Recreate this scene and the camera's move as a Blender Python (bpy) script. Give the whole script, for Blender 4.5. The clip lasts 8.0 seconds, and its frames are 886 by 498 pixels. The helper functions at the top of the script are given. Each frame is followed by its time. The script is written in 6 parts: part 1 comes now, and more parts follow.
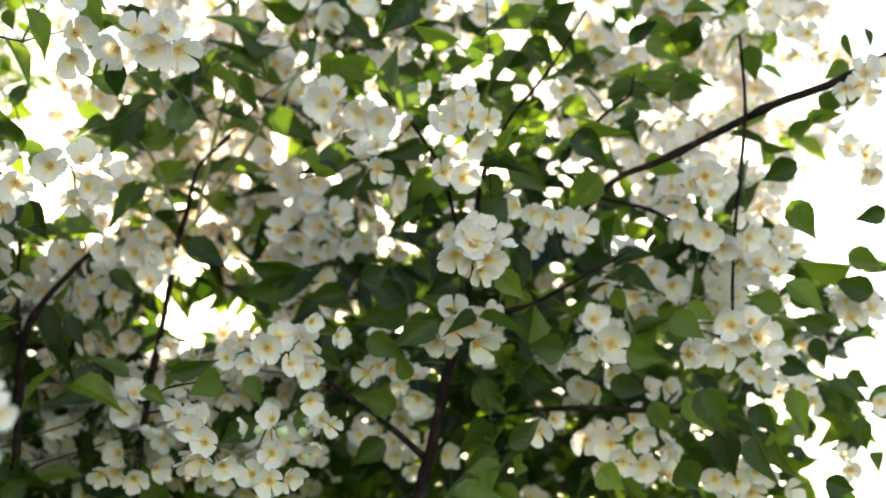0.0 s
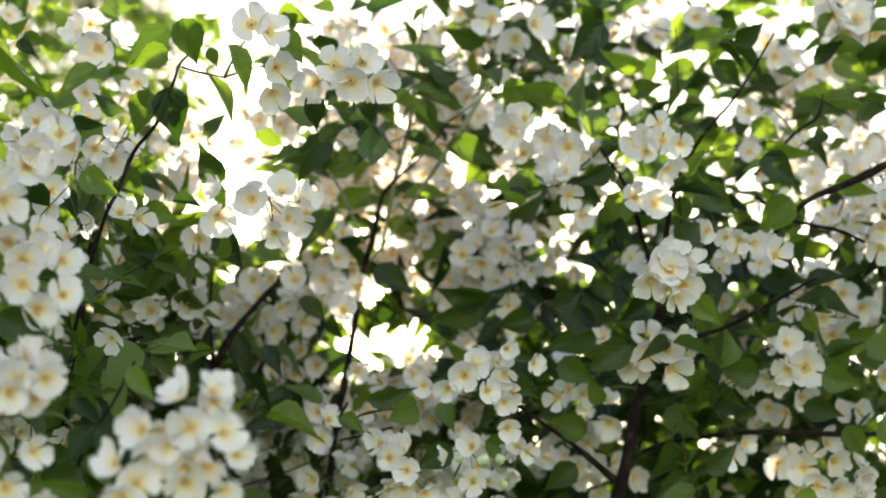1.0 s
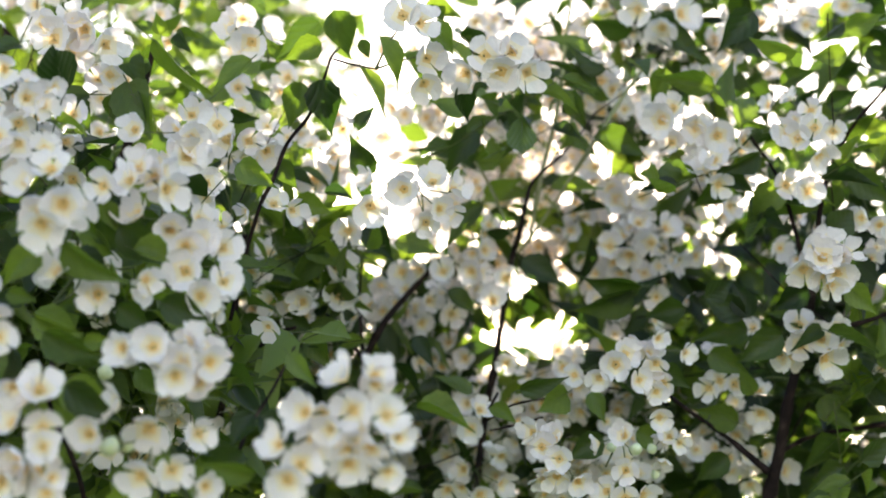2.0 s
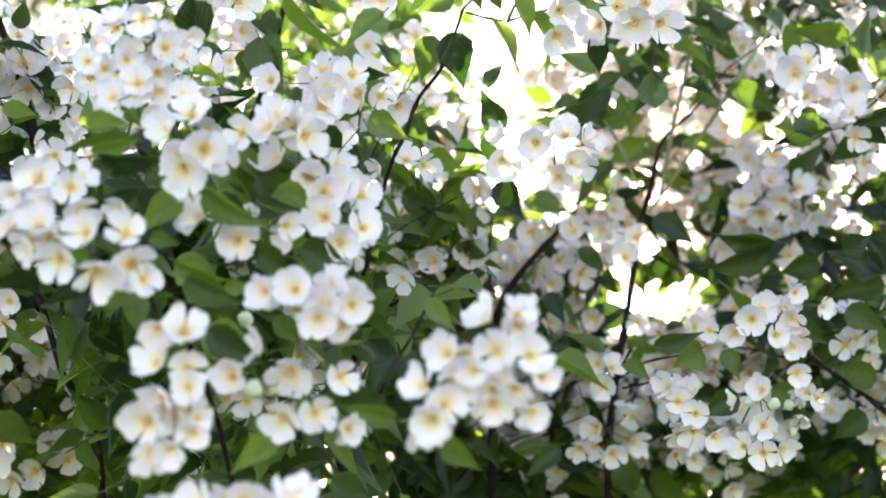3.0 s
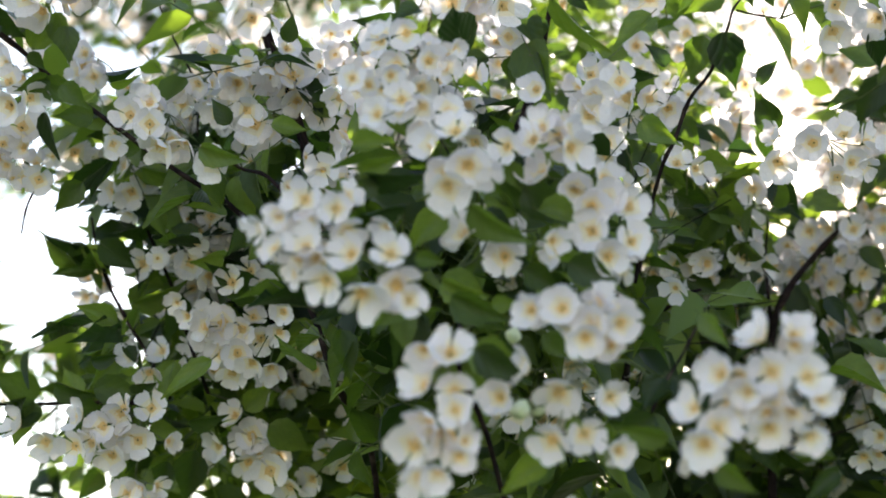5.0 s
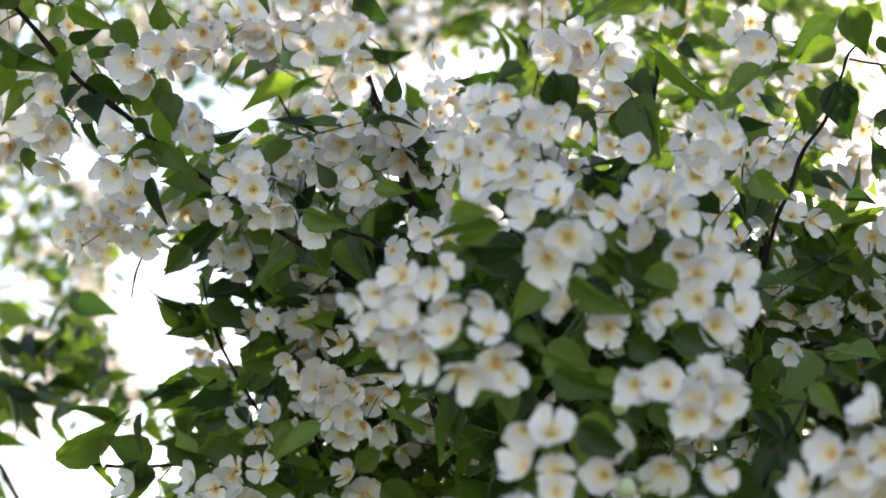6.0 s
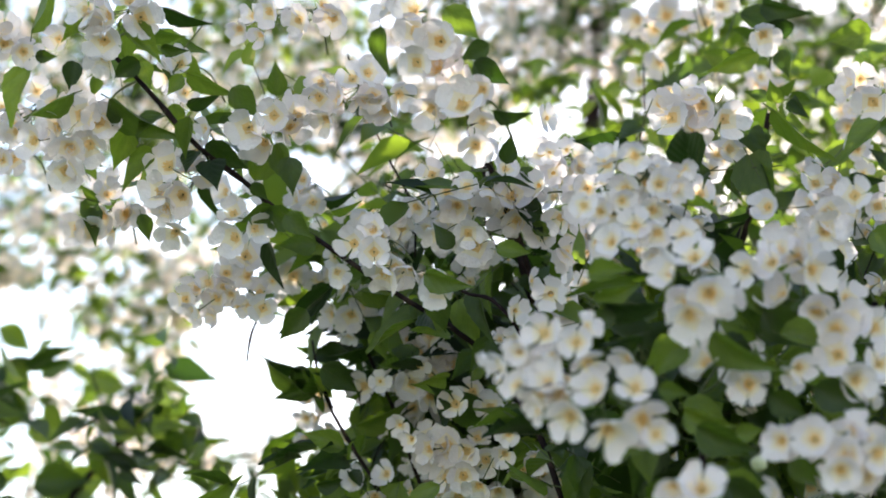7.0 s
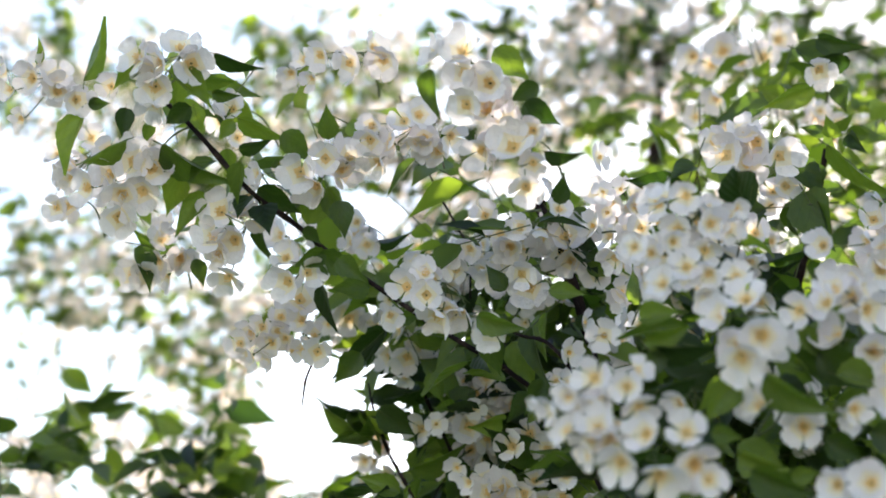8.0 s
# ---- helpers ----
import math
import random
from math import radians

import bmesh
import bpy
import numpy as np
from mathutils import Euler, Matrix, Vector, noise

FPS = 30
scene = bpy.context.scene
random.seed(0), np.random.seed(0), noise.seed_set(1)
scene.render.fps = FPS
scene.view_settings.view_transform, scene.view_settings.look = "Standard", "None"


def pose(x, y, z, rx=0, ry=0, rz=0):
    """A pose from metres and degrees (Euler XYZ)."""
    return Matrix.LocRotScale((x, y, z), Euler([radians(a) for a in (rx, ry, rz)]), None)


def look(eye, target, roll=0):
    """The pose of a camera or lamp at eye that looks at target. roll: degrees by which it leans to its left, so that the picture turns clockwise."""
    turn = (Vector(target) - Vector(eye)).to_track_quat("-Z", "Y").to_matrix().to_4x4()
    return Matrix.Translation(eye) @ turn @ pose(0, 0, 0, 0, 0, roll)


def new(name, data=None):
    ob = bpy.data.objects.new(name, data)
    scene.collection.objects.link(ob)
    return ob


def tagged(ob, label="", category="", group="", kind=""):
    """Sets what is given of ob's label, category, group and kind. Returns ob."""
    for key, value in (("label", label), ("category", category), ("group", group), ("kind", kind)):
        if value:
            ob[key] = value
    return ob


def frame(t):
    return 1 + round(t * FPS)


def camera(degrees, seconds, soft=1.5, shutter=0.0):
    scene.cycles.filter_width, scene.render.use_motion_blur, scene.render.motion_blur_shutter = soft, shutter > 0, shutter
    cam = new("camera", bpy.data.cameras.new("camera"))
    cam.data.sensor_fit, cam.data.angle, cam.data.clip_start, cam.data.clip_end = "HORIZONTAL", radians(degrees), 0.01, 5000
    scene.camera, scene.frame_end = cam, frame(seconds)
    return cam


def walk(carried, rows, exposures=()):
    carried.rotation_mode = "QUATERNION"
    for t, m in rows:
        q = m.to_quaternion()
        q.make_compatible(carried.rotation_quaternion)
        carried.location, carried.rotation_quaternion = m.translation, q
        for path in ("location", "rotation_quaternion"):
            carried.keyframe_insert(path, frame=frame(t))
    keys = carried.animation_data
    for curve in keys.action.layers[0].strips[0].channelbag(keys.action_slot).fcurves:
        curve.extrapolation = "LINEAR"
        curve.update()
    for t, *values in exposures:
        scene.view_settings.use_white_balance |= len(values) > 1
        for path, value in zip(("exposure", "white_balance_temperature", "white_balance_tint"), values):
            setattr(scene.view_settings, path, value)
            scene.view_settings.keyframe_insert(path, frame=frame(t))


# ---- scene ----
cam = camera(27.82, 8.0, soft=1.8)
cam.data.dof.use_dof = True
cam.data.dof.focus_distance = 1.68
cam.data.dof.aperture_fstop = 5.0
PATH = [
    (0.0, pose(0.0000, 0.0000, 1.5500, 90, 0, -5.021) @ pose(0, 0, 0, 16.518) @ pose(0, 0, 0, 0, 0, -2.655)),
    (0.5, pose(-0.0470, -0.0066, 1.5725, 90, 0, -3.081) @ pose(0, 0, 0, 16.379) @ pose(0, 0, 0, 0, 0, -2.385)),
    (1.0, pose(-0.0694, -0.0114, 1.5707, 90, 0, -0.813) @ pose(0, 0, 0, 16.896) @ pose(0, 0, 0, 0, 0, -2.138)),
    (1.5, pose(-0.0779, -0.0013, 1.5584, 90, 0, 1.477) @ pose(0, 0, 0, 17.412) @ pose(0, 0, 0, 0, 0, -1.647)),
    (2.0, pose(-0.0884, -0.0120, 1.5574, 90, 0, 3.607) @ pose(0, 0, 0, 17.108) @ pose(0, 0, 0, 0, 0, -1.184)),
    (2.2, pose(-0.0935, -0.0173, 1.5571, 90, 0, 4.376) @ pose(0, 0, 0, 16.914) @ pose(0, 0, 0, 0, 0, -1.065)),
    (3.3, pose(-0.1154, 0.0138, 1.5246, 90, 0, 8.503) @ pose(0, 0, 0, 16.600) @ pose(0, 0, 0, 0, 0, -0.290)),
    (3.5, pose(-0.1161, 0.0177, 1.5268, 90, 0, 9.361) @ pose(0, 0, 0, 16.426) @ pose(0, 0, 0, 0, 0, -0.168)),
    (4.0, pose(-0.1159, 0.0239, 1.5403, 90, 0, 11.921) @ pose(0, 0, 0, 15.973) @ pose(0, 0, 0, 0, 0, 0.739)),
    (4.5, pose(-0.1257, 0.0158, 1.5363, 90, 0, 13.840) @ pose(0, 0, 0, 16.202) @ pose(0, 0, 0, 0, 0, 0.855)),
    (5.8, pose(-0.0754, 0.0471, 1.6136, 90, 0, 20.597) @ pose(0, 0, 0, 16.029) @ pose(0, 0, 0, 0, 0, 1.758)),
    (6.0, pose(-0.0913, 0.0447, 1.6061, 90, 0, 21.027) @ pose(0, 0, 0, 16.595) @ pose(0, 0, 0, 0, 0, 1.580)),
    (6.5, pose(-0.1324, 0.0308, 1.5939, 90, 0, 21.796) @ pose(0, 0, 0, 18.013) @ pose(0, 0, 0, 0, 0, 1.337)),
    (7.0, pose(-0.1505, 0.0180, 1.5985, 90, 0, 22.689) @ pose(0, 0, 0, 18.660) @ pose(0, 0, 0, 0, 0, 1.349)),
    (7.5, pose(-0.1291, 0.0265, 1.5898, 90, 0, 24.516) @ pose(0, 0, 0, 19.549) @ pose(0, 0, 0, 0, 0, 1.724)),
    (8.0, pose(-0.1391, 0.0301, 1.6085, 90, 0, 25.076) @ pose(0, 0, 0, 19.713) @ pose(0, 0, 0, 0, 0, 1.416)),
]
walk(cam, PATH, exposures=[(0.0, 1.95, 8050, 6), (2.0, 2.05, 7200, 14), (3.5, 2.68, 6500, 22), (4.5, 2.03, 6850, 15), (6.0, 1.68, 6900, 16), (8.0, 1.73, 6850, 16)])

# ---- light: low sun behind the shrubs, bright hazy sky ----
SUN_EL = radians(15)
world = bpy.data.worlds.new("sky")
scene.world = world
world.use_nodes = True
wn = world.node_tree
sky = wn.nodes.new("ShaderNodeTexSky")
sky.sky_type, sky.sun_disc = "NISHITA", False
sky.sun_elevation, sky.sun_rotation = SUN_EL, 0.0
sky.air_density, sky.dust_density, sky.ozone_density = 1.0, 0.5, 0.6
wn.links.new(sky.outputs["Color"], wn.nodes["Background"].inputs["Color"])
wn.nodes["Background"].inputs["Strength"].default_value = 0.15
sun = new("sun", bpy.data.lights.new("sun", "SUN"))
sun.data.energy, sun.data.angle, sun.data.color = 3.8, radians(0.5), (1.0, 0.95, 0.88)
sun.matrix_world = look((-0.6, 50 * math.cos(SUN_EL), 50 * math.sin(SUN_EL)), (0, 0, 0))


# ---- materials ----
def material(name):
    m = bpy.data.materials.new(name)
    m.use_nodes = True
    nt = m.node_tree
    return m, nt, nt.nodes["Principled BSDF"], nt.nodes["Material Output"]


def pick(nt):
    """A number that differs from piece to piece."""
    info, geo = nt.nodes.new("ShaderNodeObjectInfo"), nt.nodes.new("ShaderNodeNewGeometry")
    add = nt.nodes.new("ShaderNodeMath")
    add.operation = "ADD"
    nt.links.new(info.outputs["Random"], add.inputs[0])
    nt.links.new(geo.outputs["Random Per Island"], add.inputs[1])
    half = nt.nodes.new("ShaderNodeMath")
    half.operation = "MULTIPLY"
    half.inputs[1].default_value = 0.5
    nt.links.new(add.outputs[0], half.inputs[0])
    return half.outputs[0]


def ramp(nt, fac, *stops):
    r = nt.nodes.new("ShaderNodeValToRGB")
    for i, (at, colour) in enumerate(stops):
        e = r.color_ramp.elements[i] if i < 2 else r.color_ramp.elements.new(at)
        e.position, e.color = at, (*colour, 1)
    nt.links.new(fac, r.inputs["Fac"])
    return r.outputs["Color"]


def grain(nt, scale, detail=3.0):
    tc, no = nt.nodes.new("ShaderNodeTexCoord"), nt.nodes.new("ShaderNodeTexNoise")
    no.inputs["Scale"].default_value, no.inputs["Detail"].default_value = scale, detail
    nt.links.new(tc.outputs["Object"], no.inputs["Vector"])
    return no.outputs["Fac"]


def blend(nt, kind, fac, a, b):
    mx = nt.nodes.new("ShaderNodeMix")
    mx.data_type, mx.blend_type = "RGBA", kind
    if isinstance(fac, float):
        mx.inputs["Factor"].default_value = fac
    else:
        nt.links.new(fac, mx.inputs["Factor"])
    for socket, v in ((mx.inputs[6], a), (mx.inputs[7], b)):
        if isinstance(v, tuple):
            socket.default_value = (*v, 1)
        else:
            nt.links.new(v, socket)
    return mx.outputs[2]


def thin(nt, bsdf, out, colour, share):
    """Light that comes through a thin blade."""
    tr, mix = nt.nodes.new("ShaderNodeBsdfTranslucent"), nt.nodes.new("ShaderNodeMixShader")
    mix.inputs[0].default_value = share
    if isinstance(colour, tuple):
        tr.inputs["Color"].default_value = (*colour, 1)
    else:
        nt.links.new(colour, tr.inputs["Color"])
    nt.links.new(bsdf.outputs[0], mix.inputs[1])
    nt.links.new(tr.outputs[0], mix.inputs[2])
    nt.links.new(mix.outputs[0], out.inputs["Surface"])


def bump(nt, bsdf, height, strength, distance):
    b = nt.nodes.new("ShaderNodeBump")
    b.inputs["Strength"].default_value, b.inputs["Distance"].default_value = strength, distance
    nt.links.new(height, b.inputs["Height"])
    nt.links.new(b.outputs[0], bsdf.inputs["Normal"])


petal_white, nt, b, o = material("petal_white")
g = grain(nt, 9.0)
c = ramp(nt, pick(nt), (0.0, (0.86, 0.758, 0.775)), (1.0, (0.905, 0.828, 0.848)))
c = blend(nt, "MULTIPLY", 0.25, c, ramp(nt, g, (0.3, (0.82, 0.81, 0.76)), (0.7, (1, 1, 1))))
nt.links.new(c, b.inputs["Base Color"])
b.inputs["Roughness"].default_value = 0.6
b.inputs["Specular IOR Level"].default_value = 0.25
bump(nt, b, g, 0.25, 0.02)
thin(nt, b, o, (0.91, 0.865, 0.85), 0.31)

petal_throat, nt, b, o = material("petal_throat")
c = ramp(nt, pick(nt), (0.0, (0.88, 0.58, 0.24)), (1.0, (0.90, 0.68, 0.36)))
nt.links.new(c, b.inputs["Base Color"])
b.inputs["Roughness"].default_value = 0.6
thin(nt, b, o, (0.94, 0.70, 0.34), 0.40)

petal_cream, nt, b, o = material("petal_cream")
c = ramp(nt, pick(nt), (0.0, (0.90, 0.77, 0.58)), (1.0, (0.91, 0.82, 0.70)))
nt.links.new(c, b.inputs["Base Color"])
b.inputs["Roughness"].default_value = 0.6
thin(nt, b, o, (0.94, 0.80, 0.58), 0.34)

anther_yellow, nt, b, o = material("anther_yellow")
c = ramp(nt, pick(nt), (0.0, (0.90, 0.56, 0.18)), (1.0, (0.94, 0.68, 0.32)))
nt.links.new(c, b.inputs["Base Color"])
b.inputs["Roughness"].default_value = 0.8

bud_cream, nt, b, o = material("bud_cream")
c = ramp(nt, grain(nt, 5.0), (0.3, (0.60, 0.66, 0.36)), (0.7, (0.80, 0.80, 0.66)))
nt.links.new(c, b.inputs["Base Color"])
b.inputs["Roughness"].default_value = 0.55
thin(nt, b, o, (0.75, 0.8, 0.5), 0.25)

leaf_green, nt, b, o = material("leaf_green")
p = pick(nt)
g = grain(nt, 7.0, 4.0)
c = ramp(nt, p, (0.22, (0.008, 0.013, 0.006)), (0.46, (0.036, 0.052, 0.014)), (0.66, (0.090, 0.128, 0.028)), (0.92, (0.165, 0.205, 0.045)))
c = blend(nt, "MULTIPLY", 0.5, c, ramp(nt, g, (0.3, (0.55, 0.6, 0.5)), (0.7, (1.1, 1.1, 1.0))))
nt.links.new(c, b.inputs["Base Color"])
b.inputs["Roughness"].default_value = 0.45
b.inputs["Specular IOR Level"].default_value = 0.42
tcn, sep = nt.nodes.new("ShaderNodeTexCoord"), nt.nodes.new("ShaderNodeSeparateXYZ")
nt.links.new(tcn.outputs["Object"], sep.inputs[0])


def sums(op, a, b=None):
    n = nt.nodes.new("ShaderNodeMath")
    n.operation = op
    for i, v in enumerate((a, b)):
        if isinstance(v, (int, float)):
            n.inputs[i].default_value = v
        elif v is not None:
            nt.links.new(v, n.inputs[i])
    return n.outputs[0]


across = sums("ABSOLUTE", sep.outputs["X"])
phase = sums("SUBTRACT", sums("MULTIPLY", sep.outputs["Y"], 30.0), sums("MULTIPLY", sums("POWER", across, 0.8), 24.0))
vein = sums("POWER", sums("ABSOLUTE", sums("SINE", sums("MULTIPLY", phase, 0.5))), 0.35)
bump(nt, b, vein, 0.16, 0.010)
nt.links.new(blend(nt, "MULTIPLY", 0.8, c, ramp(nt, vein, (0.45, (1.2, 1.18, 1.15)), (0.8, (0.97, 0.97, 0.97)))), b.inputs["Base Color"])
c = ramp(nt, p, (0.28, (0.04, 0.10, 0.008)), (0.50, (0.165, 0.29, 0.020)), (0.80, (0.42, 0.60, 0.045)))
c = blend(nt, "MULTIPLY", 0.5, c, ramp(nt, vein, (0.4, (0.6, 0.65, 0.5)), (0.75, (1, 1, 1))))
c = blend(nt, "MULTIPLY", 0.4, c, ramp(nt, g, (0.3, (0.6, 0.7, 0.5)), (0.7, (1, 1, 1))))
thin(nt, b, o, c, 0.38)

stalk_green, nt, b, o = material("stalk_green")
c = ramp(nt, grain(nt, 40.0), (0.3, (0.06, 0.08, 0.02)), (0.7, (0.11, 0.13, 0.04)))
nt.links.new(c, b.inputs["Base Color"])
b.inputs["Roughness"].default_value = 0.6

bark, nt, b, o = material("bark")
g = grain(nt, 60.0, 6.0)
c = ramp(nt, g, (0.3, (0.008, 0.005, 0.006)), (0.55, (0.024, 0.014, 0.014)), (0.75, (0.070, 0.046, 0.040)))
nt.links.new(c, b.inputs["Base Color"])
b.inputs["Roughness"].default_value = 0.9
b.inputs["Specular IOR Level"].default_value = 0.12
bump(nt, b, g, 0.6, 0.004)

young_bark, nt, b, o = material("young_bark")
g = grain(nt, 45.0, 4.0)
c = ramp(nt, g, (0.3, (0.17, 0.18, 0.08)), (0.7, (0.32, 0.31, 0.17)))
nt.links.new(c, b.inputs["Base Color"])
b.inputs["Roughness"].default_value = 0.65

lawn, nt, b, o = material("lawn")
g = grain(nt, 1.3, 8.0)
c = ramp(nt, g, (0.3, (0.030, 0.055, 0.015)), (0.6, (0.065, 0.105, 0.028)), (0.8, (0.12, 0.14, 0.05)))
nt.links.new(c, b.inputs["Base Color"])
b.inputs["Roughness"].default_value = 0.9
bump(nt, b, grain(nt, 30.0, 6.0), 0.8, 0.05)

# ---- ground ----
bm = bmesh.new()
rings = [0.0, 2, 4, 8, 16, 40, 120, 500, 2500]
loops = []
for r in rings[1:]:
    loops.append([bm.verts.new((r * math.cos(a), 2 + r * math.sin(a), 0.05 * noise.noise((r * math.cos(a) * 0.4, r * math.sin(a) * 0.4, 0)) - 0.05))
                  for a in np.linspace(0, 2 * math.pi, 64, endpoint=False)])
mid = bm.verts.new((0, 2, -0.03))
for i in range(64):
    bm.faces.new((mid, loops[0][i], loops[0][(i + 1) % 64]))
    for u, v in zip(loops, loops[1:]):
        bm.faces.new((u[i], v[i], v[(i + 1) % 64], u[(i + 1) % 64]))
me = bpy.data.meshes.new("ground")
bm.to_mesh(me)
bm.free()
me.materials.append(lawn)
tagged(new("ground", me), "mown green lawn around the flowering shrubs", "ground", kind="structure")


# ---- shapes: flower, bud, leaf ----
def finish(name, bm, materials, smooth=True):
    me = bpy.data.meshes.new(name)
    bm.normal_update()
    bm.to_mesh(me)
    bm.free()
    for m in materials:
        me.materials.append(m)
    if smooth:
        me.polygons.foreach_set("use_smooth", [True] * len(me.polygons))
    return me


def prism(bm, a, b, r0, r1, sides=3, mat=0):
    axis = (b - a).normalized()
    u = axis.orthogonal().normalized()
    v = axis.cross(u)
    rows = [[bm.verts.new(p + r * (math.cos(q) * u + math.sin(q) * v)) for q in np.linspace(0, 2 * math.pi, sides, endpoint=False)] for p, r in ((a, r0), (b, r1))]
    for i in range(sides):
        bm.faces.new((rows[0][i], rows[0][(i + 1) % sides], rows[1][(i + 1) % sides], rows[1][i])).material_index = mat


def flower_mesh(rnd, cup, petals=4):
    """A flower one unit across that looks along +z: broad notched petals, a ring of stamens."""
    bm = bmesh.new()
    for k in range(petals):
        turn = 2 * math.pi * k / petals + rnd.uniform(-0.12, 0.12)
        lift, wide, size, twist = cup + rnd.uniform(-0.08, 0.10), rnd.uniform(0.84, 1.04), rnd.uniform(0.90, 1.06), rnd.uniform(-0.13, 0.13)
        curl = rnd.uniform(0.02, 0.28)
        rows = []
        for i, (s, half) in enumerate(((0.0, 0.05), (0.20, 0.130), (0.44, 0.234), (0.70, 0.304), (0.90, 0.262), (1.0, 0.110))):
            half *= wide * (4 / petals) ** 0.5
            row = []
            for j in range(5):
                w = (j - 2) / 2
                r = 0.03 + 0.50 * size * s - 0.05 * w * w * s * s - (0.035 if i == 5 and j == 2 else 0.0)
                x, y = r, half * w
                z = lift * s ** 1.4 - curl * max(0, s - 0.5) ** 1.3 + 0.17 * abs(w) ** 2 * s * (1.25 - s) + twist * w * s + rnd.uniform(-0.024, 0.024) * s + 0.012 * (k % 2) * s
                row.append(bm.verts.new((x * math.cos(turn) - y * math.sin(turn), x * math.sin(turn) + y * math.cos(turn), z)))
            rows.append(row)
        for i in range(5):
            for j in range(4):
                bm.faces.new((rows[i][j], rows[i + 1][j], rows[i + 1][j + 1], rows[i][j + 1])).material_index = (1, 4, 0, 0, 0)[i]
    for k in range(15):
        a, r = 2 * math.pi * (k + rnd.uniform(-0.3, 0.3)) / 15, rnd.choice((0.04, 0.08, 0.12)) + rnd.uniform(-0.02, 0.02)
        h = rnd.uniform(0.10, 0.17)
        foot, head = Vector((0.03 * math.cos(a), 0.03 * math.sin(a), 0.0)), Vector((r * math.cos(a), r * math.sin(a), h))
        prism(bm, foot, head, 0.006, 0.004, 3, 1)
        e = 0.024
        tips = [bm.verts.new(head + Vector(q) * e) for q in ((1, 0, 0), (0, 1, 0), (-1, 0, 0), (0, -1, 0), (0, 0, 1.1), (0, 0, -1))]
        for i in range(4):
            bm.faces.new((tips[i], tips[(i + 1) % 4], tips[4])).material_index = 2
            bm.faces.new((tips[(i + 1) % 4], tips[i], tips[5])).material_index = 2
    calyx = [bm.verts.new((0.075 * math.cos(q), 0.075 * math.sin(q), -0.012)) for q in np.linspace(0, 2 * math.pi, 6, endpoint=False)]
    foot = bm.verts.new((0, 0, -0.16))
    for i in range(6):
        bm.faces.new((calyx[(i + 1) % 6], calyx[i], foot)).material_index = 3
    return finish("flower", bm, (petal_white, petal_throat, anther_yellow, stalk_green, petal_cream))


def bud_mesh():
    """A closed bud one unit long on +z, in its calyx."""
    bm = bmesh.new()
    rows = []
    for z, r in ((-0.45, 0.05), (-0.3, 0.2), (-0.1, 0.3), (0.15, 0.34), (0.36, 0.24), (0.5, 0.06)):
        rows.append([bm.verts.new((r * math.cos(q) * (1 + 0.08 * math.cos(4 * q)), r * math.sin(q) * (1 + 0.08 * math.cos(4 * q)), z)) for q in np.linspace(0, 2 * math.pi, 8, endpoint=False)])
    for n, (u, v) in enumerate(zip(rows, rows[1:])):
        for i in range(8):
            bm.faces.new((u[i], u[(i + 1) % 8], v[(i + 1) % 8], v[i])).material_index = 1 if n < 2 else 0
    bm.faces.new(rows[-1])
    bm.faces.new(rows[0][::-1])
    return finish("bud", bm, (bud_cream, stalk_green))


def blade_half(s):
    """Half the width of a blade along its rib: a rounded foot, a drawn-out tip."""
    return math.sin(math.pi * min(0.999, s) ** 0.70) * (1 - 0.72 * s ** 2.2)


def leaf_mesh(rnd, bend, fold, wave):
    """A toothed ovate blade one unit long on +y and one wide, face to +z, with its stalk."""
    bm = bmesh.new()
    n = 12
    rows = []
    peak = max(blade_half(i / 200) for i in range(201))
    for i in range(n + 1):
        s = i / n
        half = 0.5 * blade_half(s) / peak + 0.004
        tooth = 1 + (0.05 if i % 2 else -0.03) * (0 < i < n)
        row = []
        for w in (-1, -0.5, 0, 0.5, 1):
            x = half * w * (tooth if abs(w) == 1 else 1)
            z = fold * abs(x) - bend * s * s + wave * math.sin(7 * s + 2 * w) * abs(w) + (-0.012 if w == 0 else 0)
            row.append(bm.verts.new((x, s - 0.012 * (abs(w) == 1 and i % 2), z)))
        rows.append(row)
    for u, v in zip(rows, rows[1:]):
        for j in range(4):
            bm.faces.new((u[j], u[j + 1], v[j + 1], v[j]))
    prism(bm, Vector((0, -0.13, 0.02)), Vector((0, 0.02, -0.005)), 0.016, 0.014, 4, 1)
    prism(bm, Vector((0, 0.0, -0.012)), Vector((0, 0.55, -0.022 - bend * 0.3)), 0.013, 0.005, 3, 1)
    return finish("leaf", bm, (leaf_green, stalk_green))


rnd = random.Random(11)
FLOWERS = [flower_mesh(rnd, c, k) for c, k in ((0.28, 4), (0.38, 4), (0.50, 4), (0.34, 5), (0.44, 4), (0.54, 4), (0.32, 4), (0.42, 5), (0.36, 4), (0.48, 5), (0.46, 4), (0.34, 4))]
BUD = bud_mesh()
LEAVES = [leaf_mesh(rnd, b, f, w) for b, f, w in ((0.12, 0.35, 0.02), (0.26, 0.45, 0.03), (0.06, 0.25, 0.03), (0.36, 0.30, 0.04), (0.18, 0.60, 0.025), (-0.06, 0.40, 0.04), (0.20, 0.75, 0.03), (0.10, 0.50, 0.05))]

# ---- shrubs ----
OUTWARD = Vector((0.05, -0.93, -0.30)).normalized()


def shrub(label, x, y):
    ob = tagged(new("mock_orange_shrub"), label, "shrub", "flowering shrubs")
    ob.location = (x, y, -0.03)
    return ob


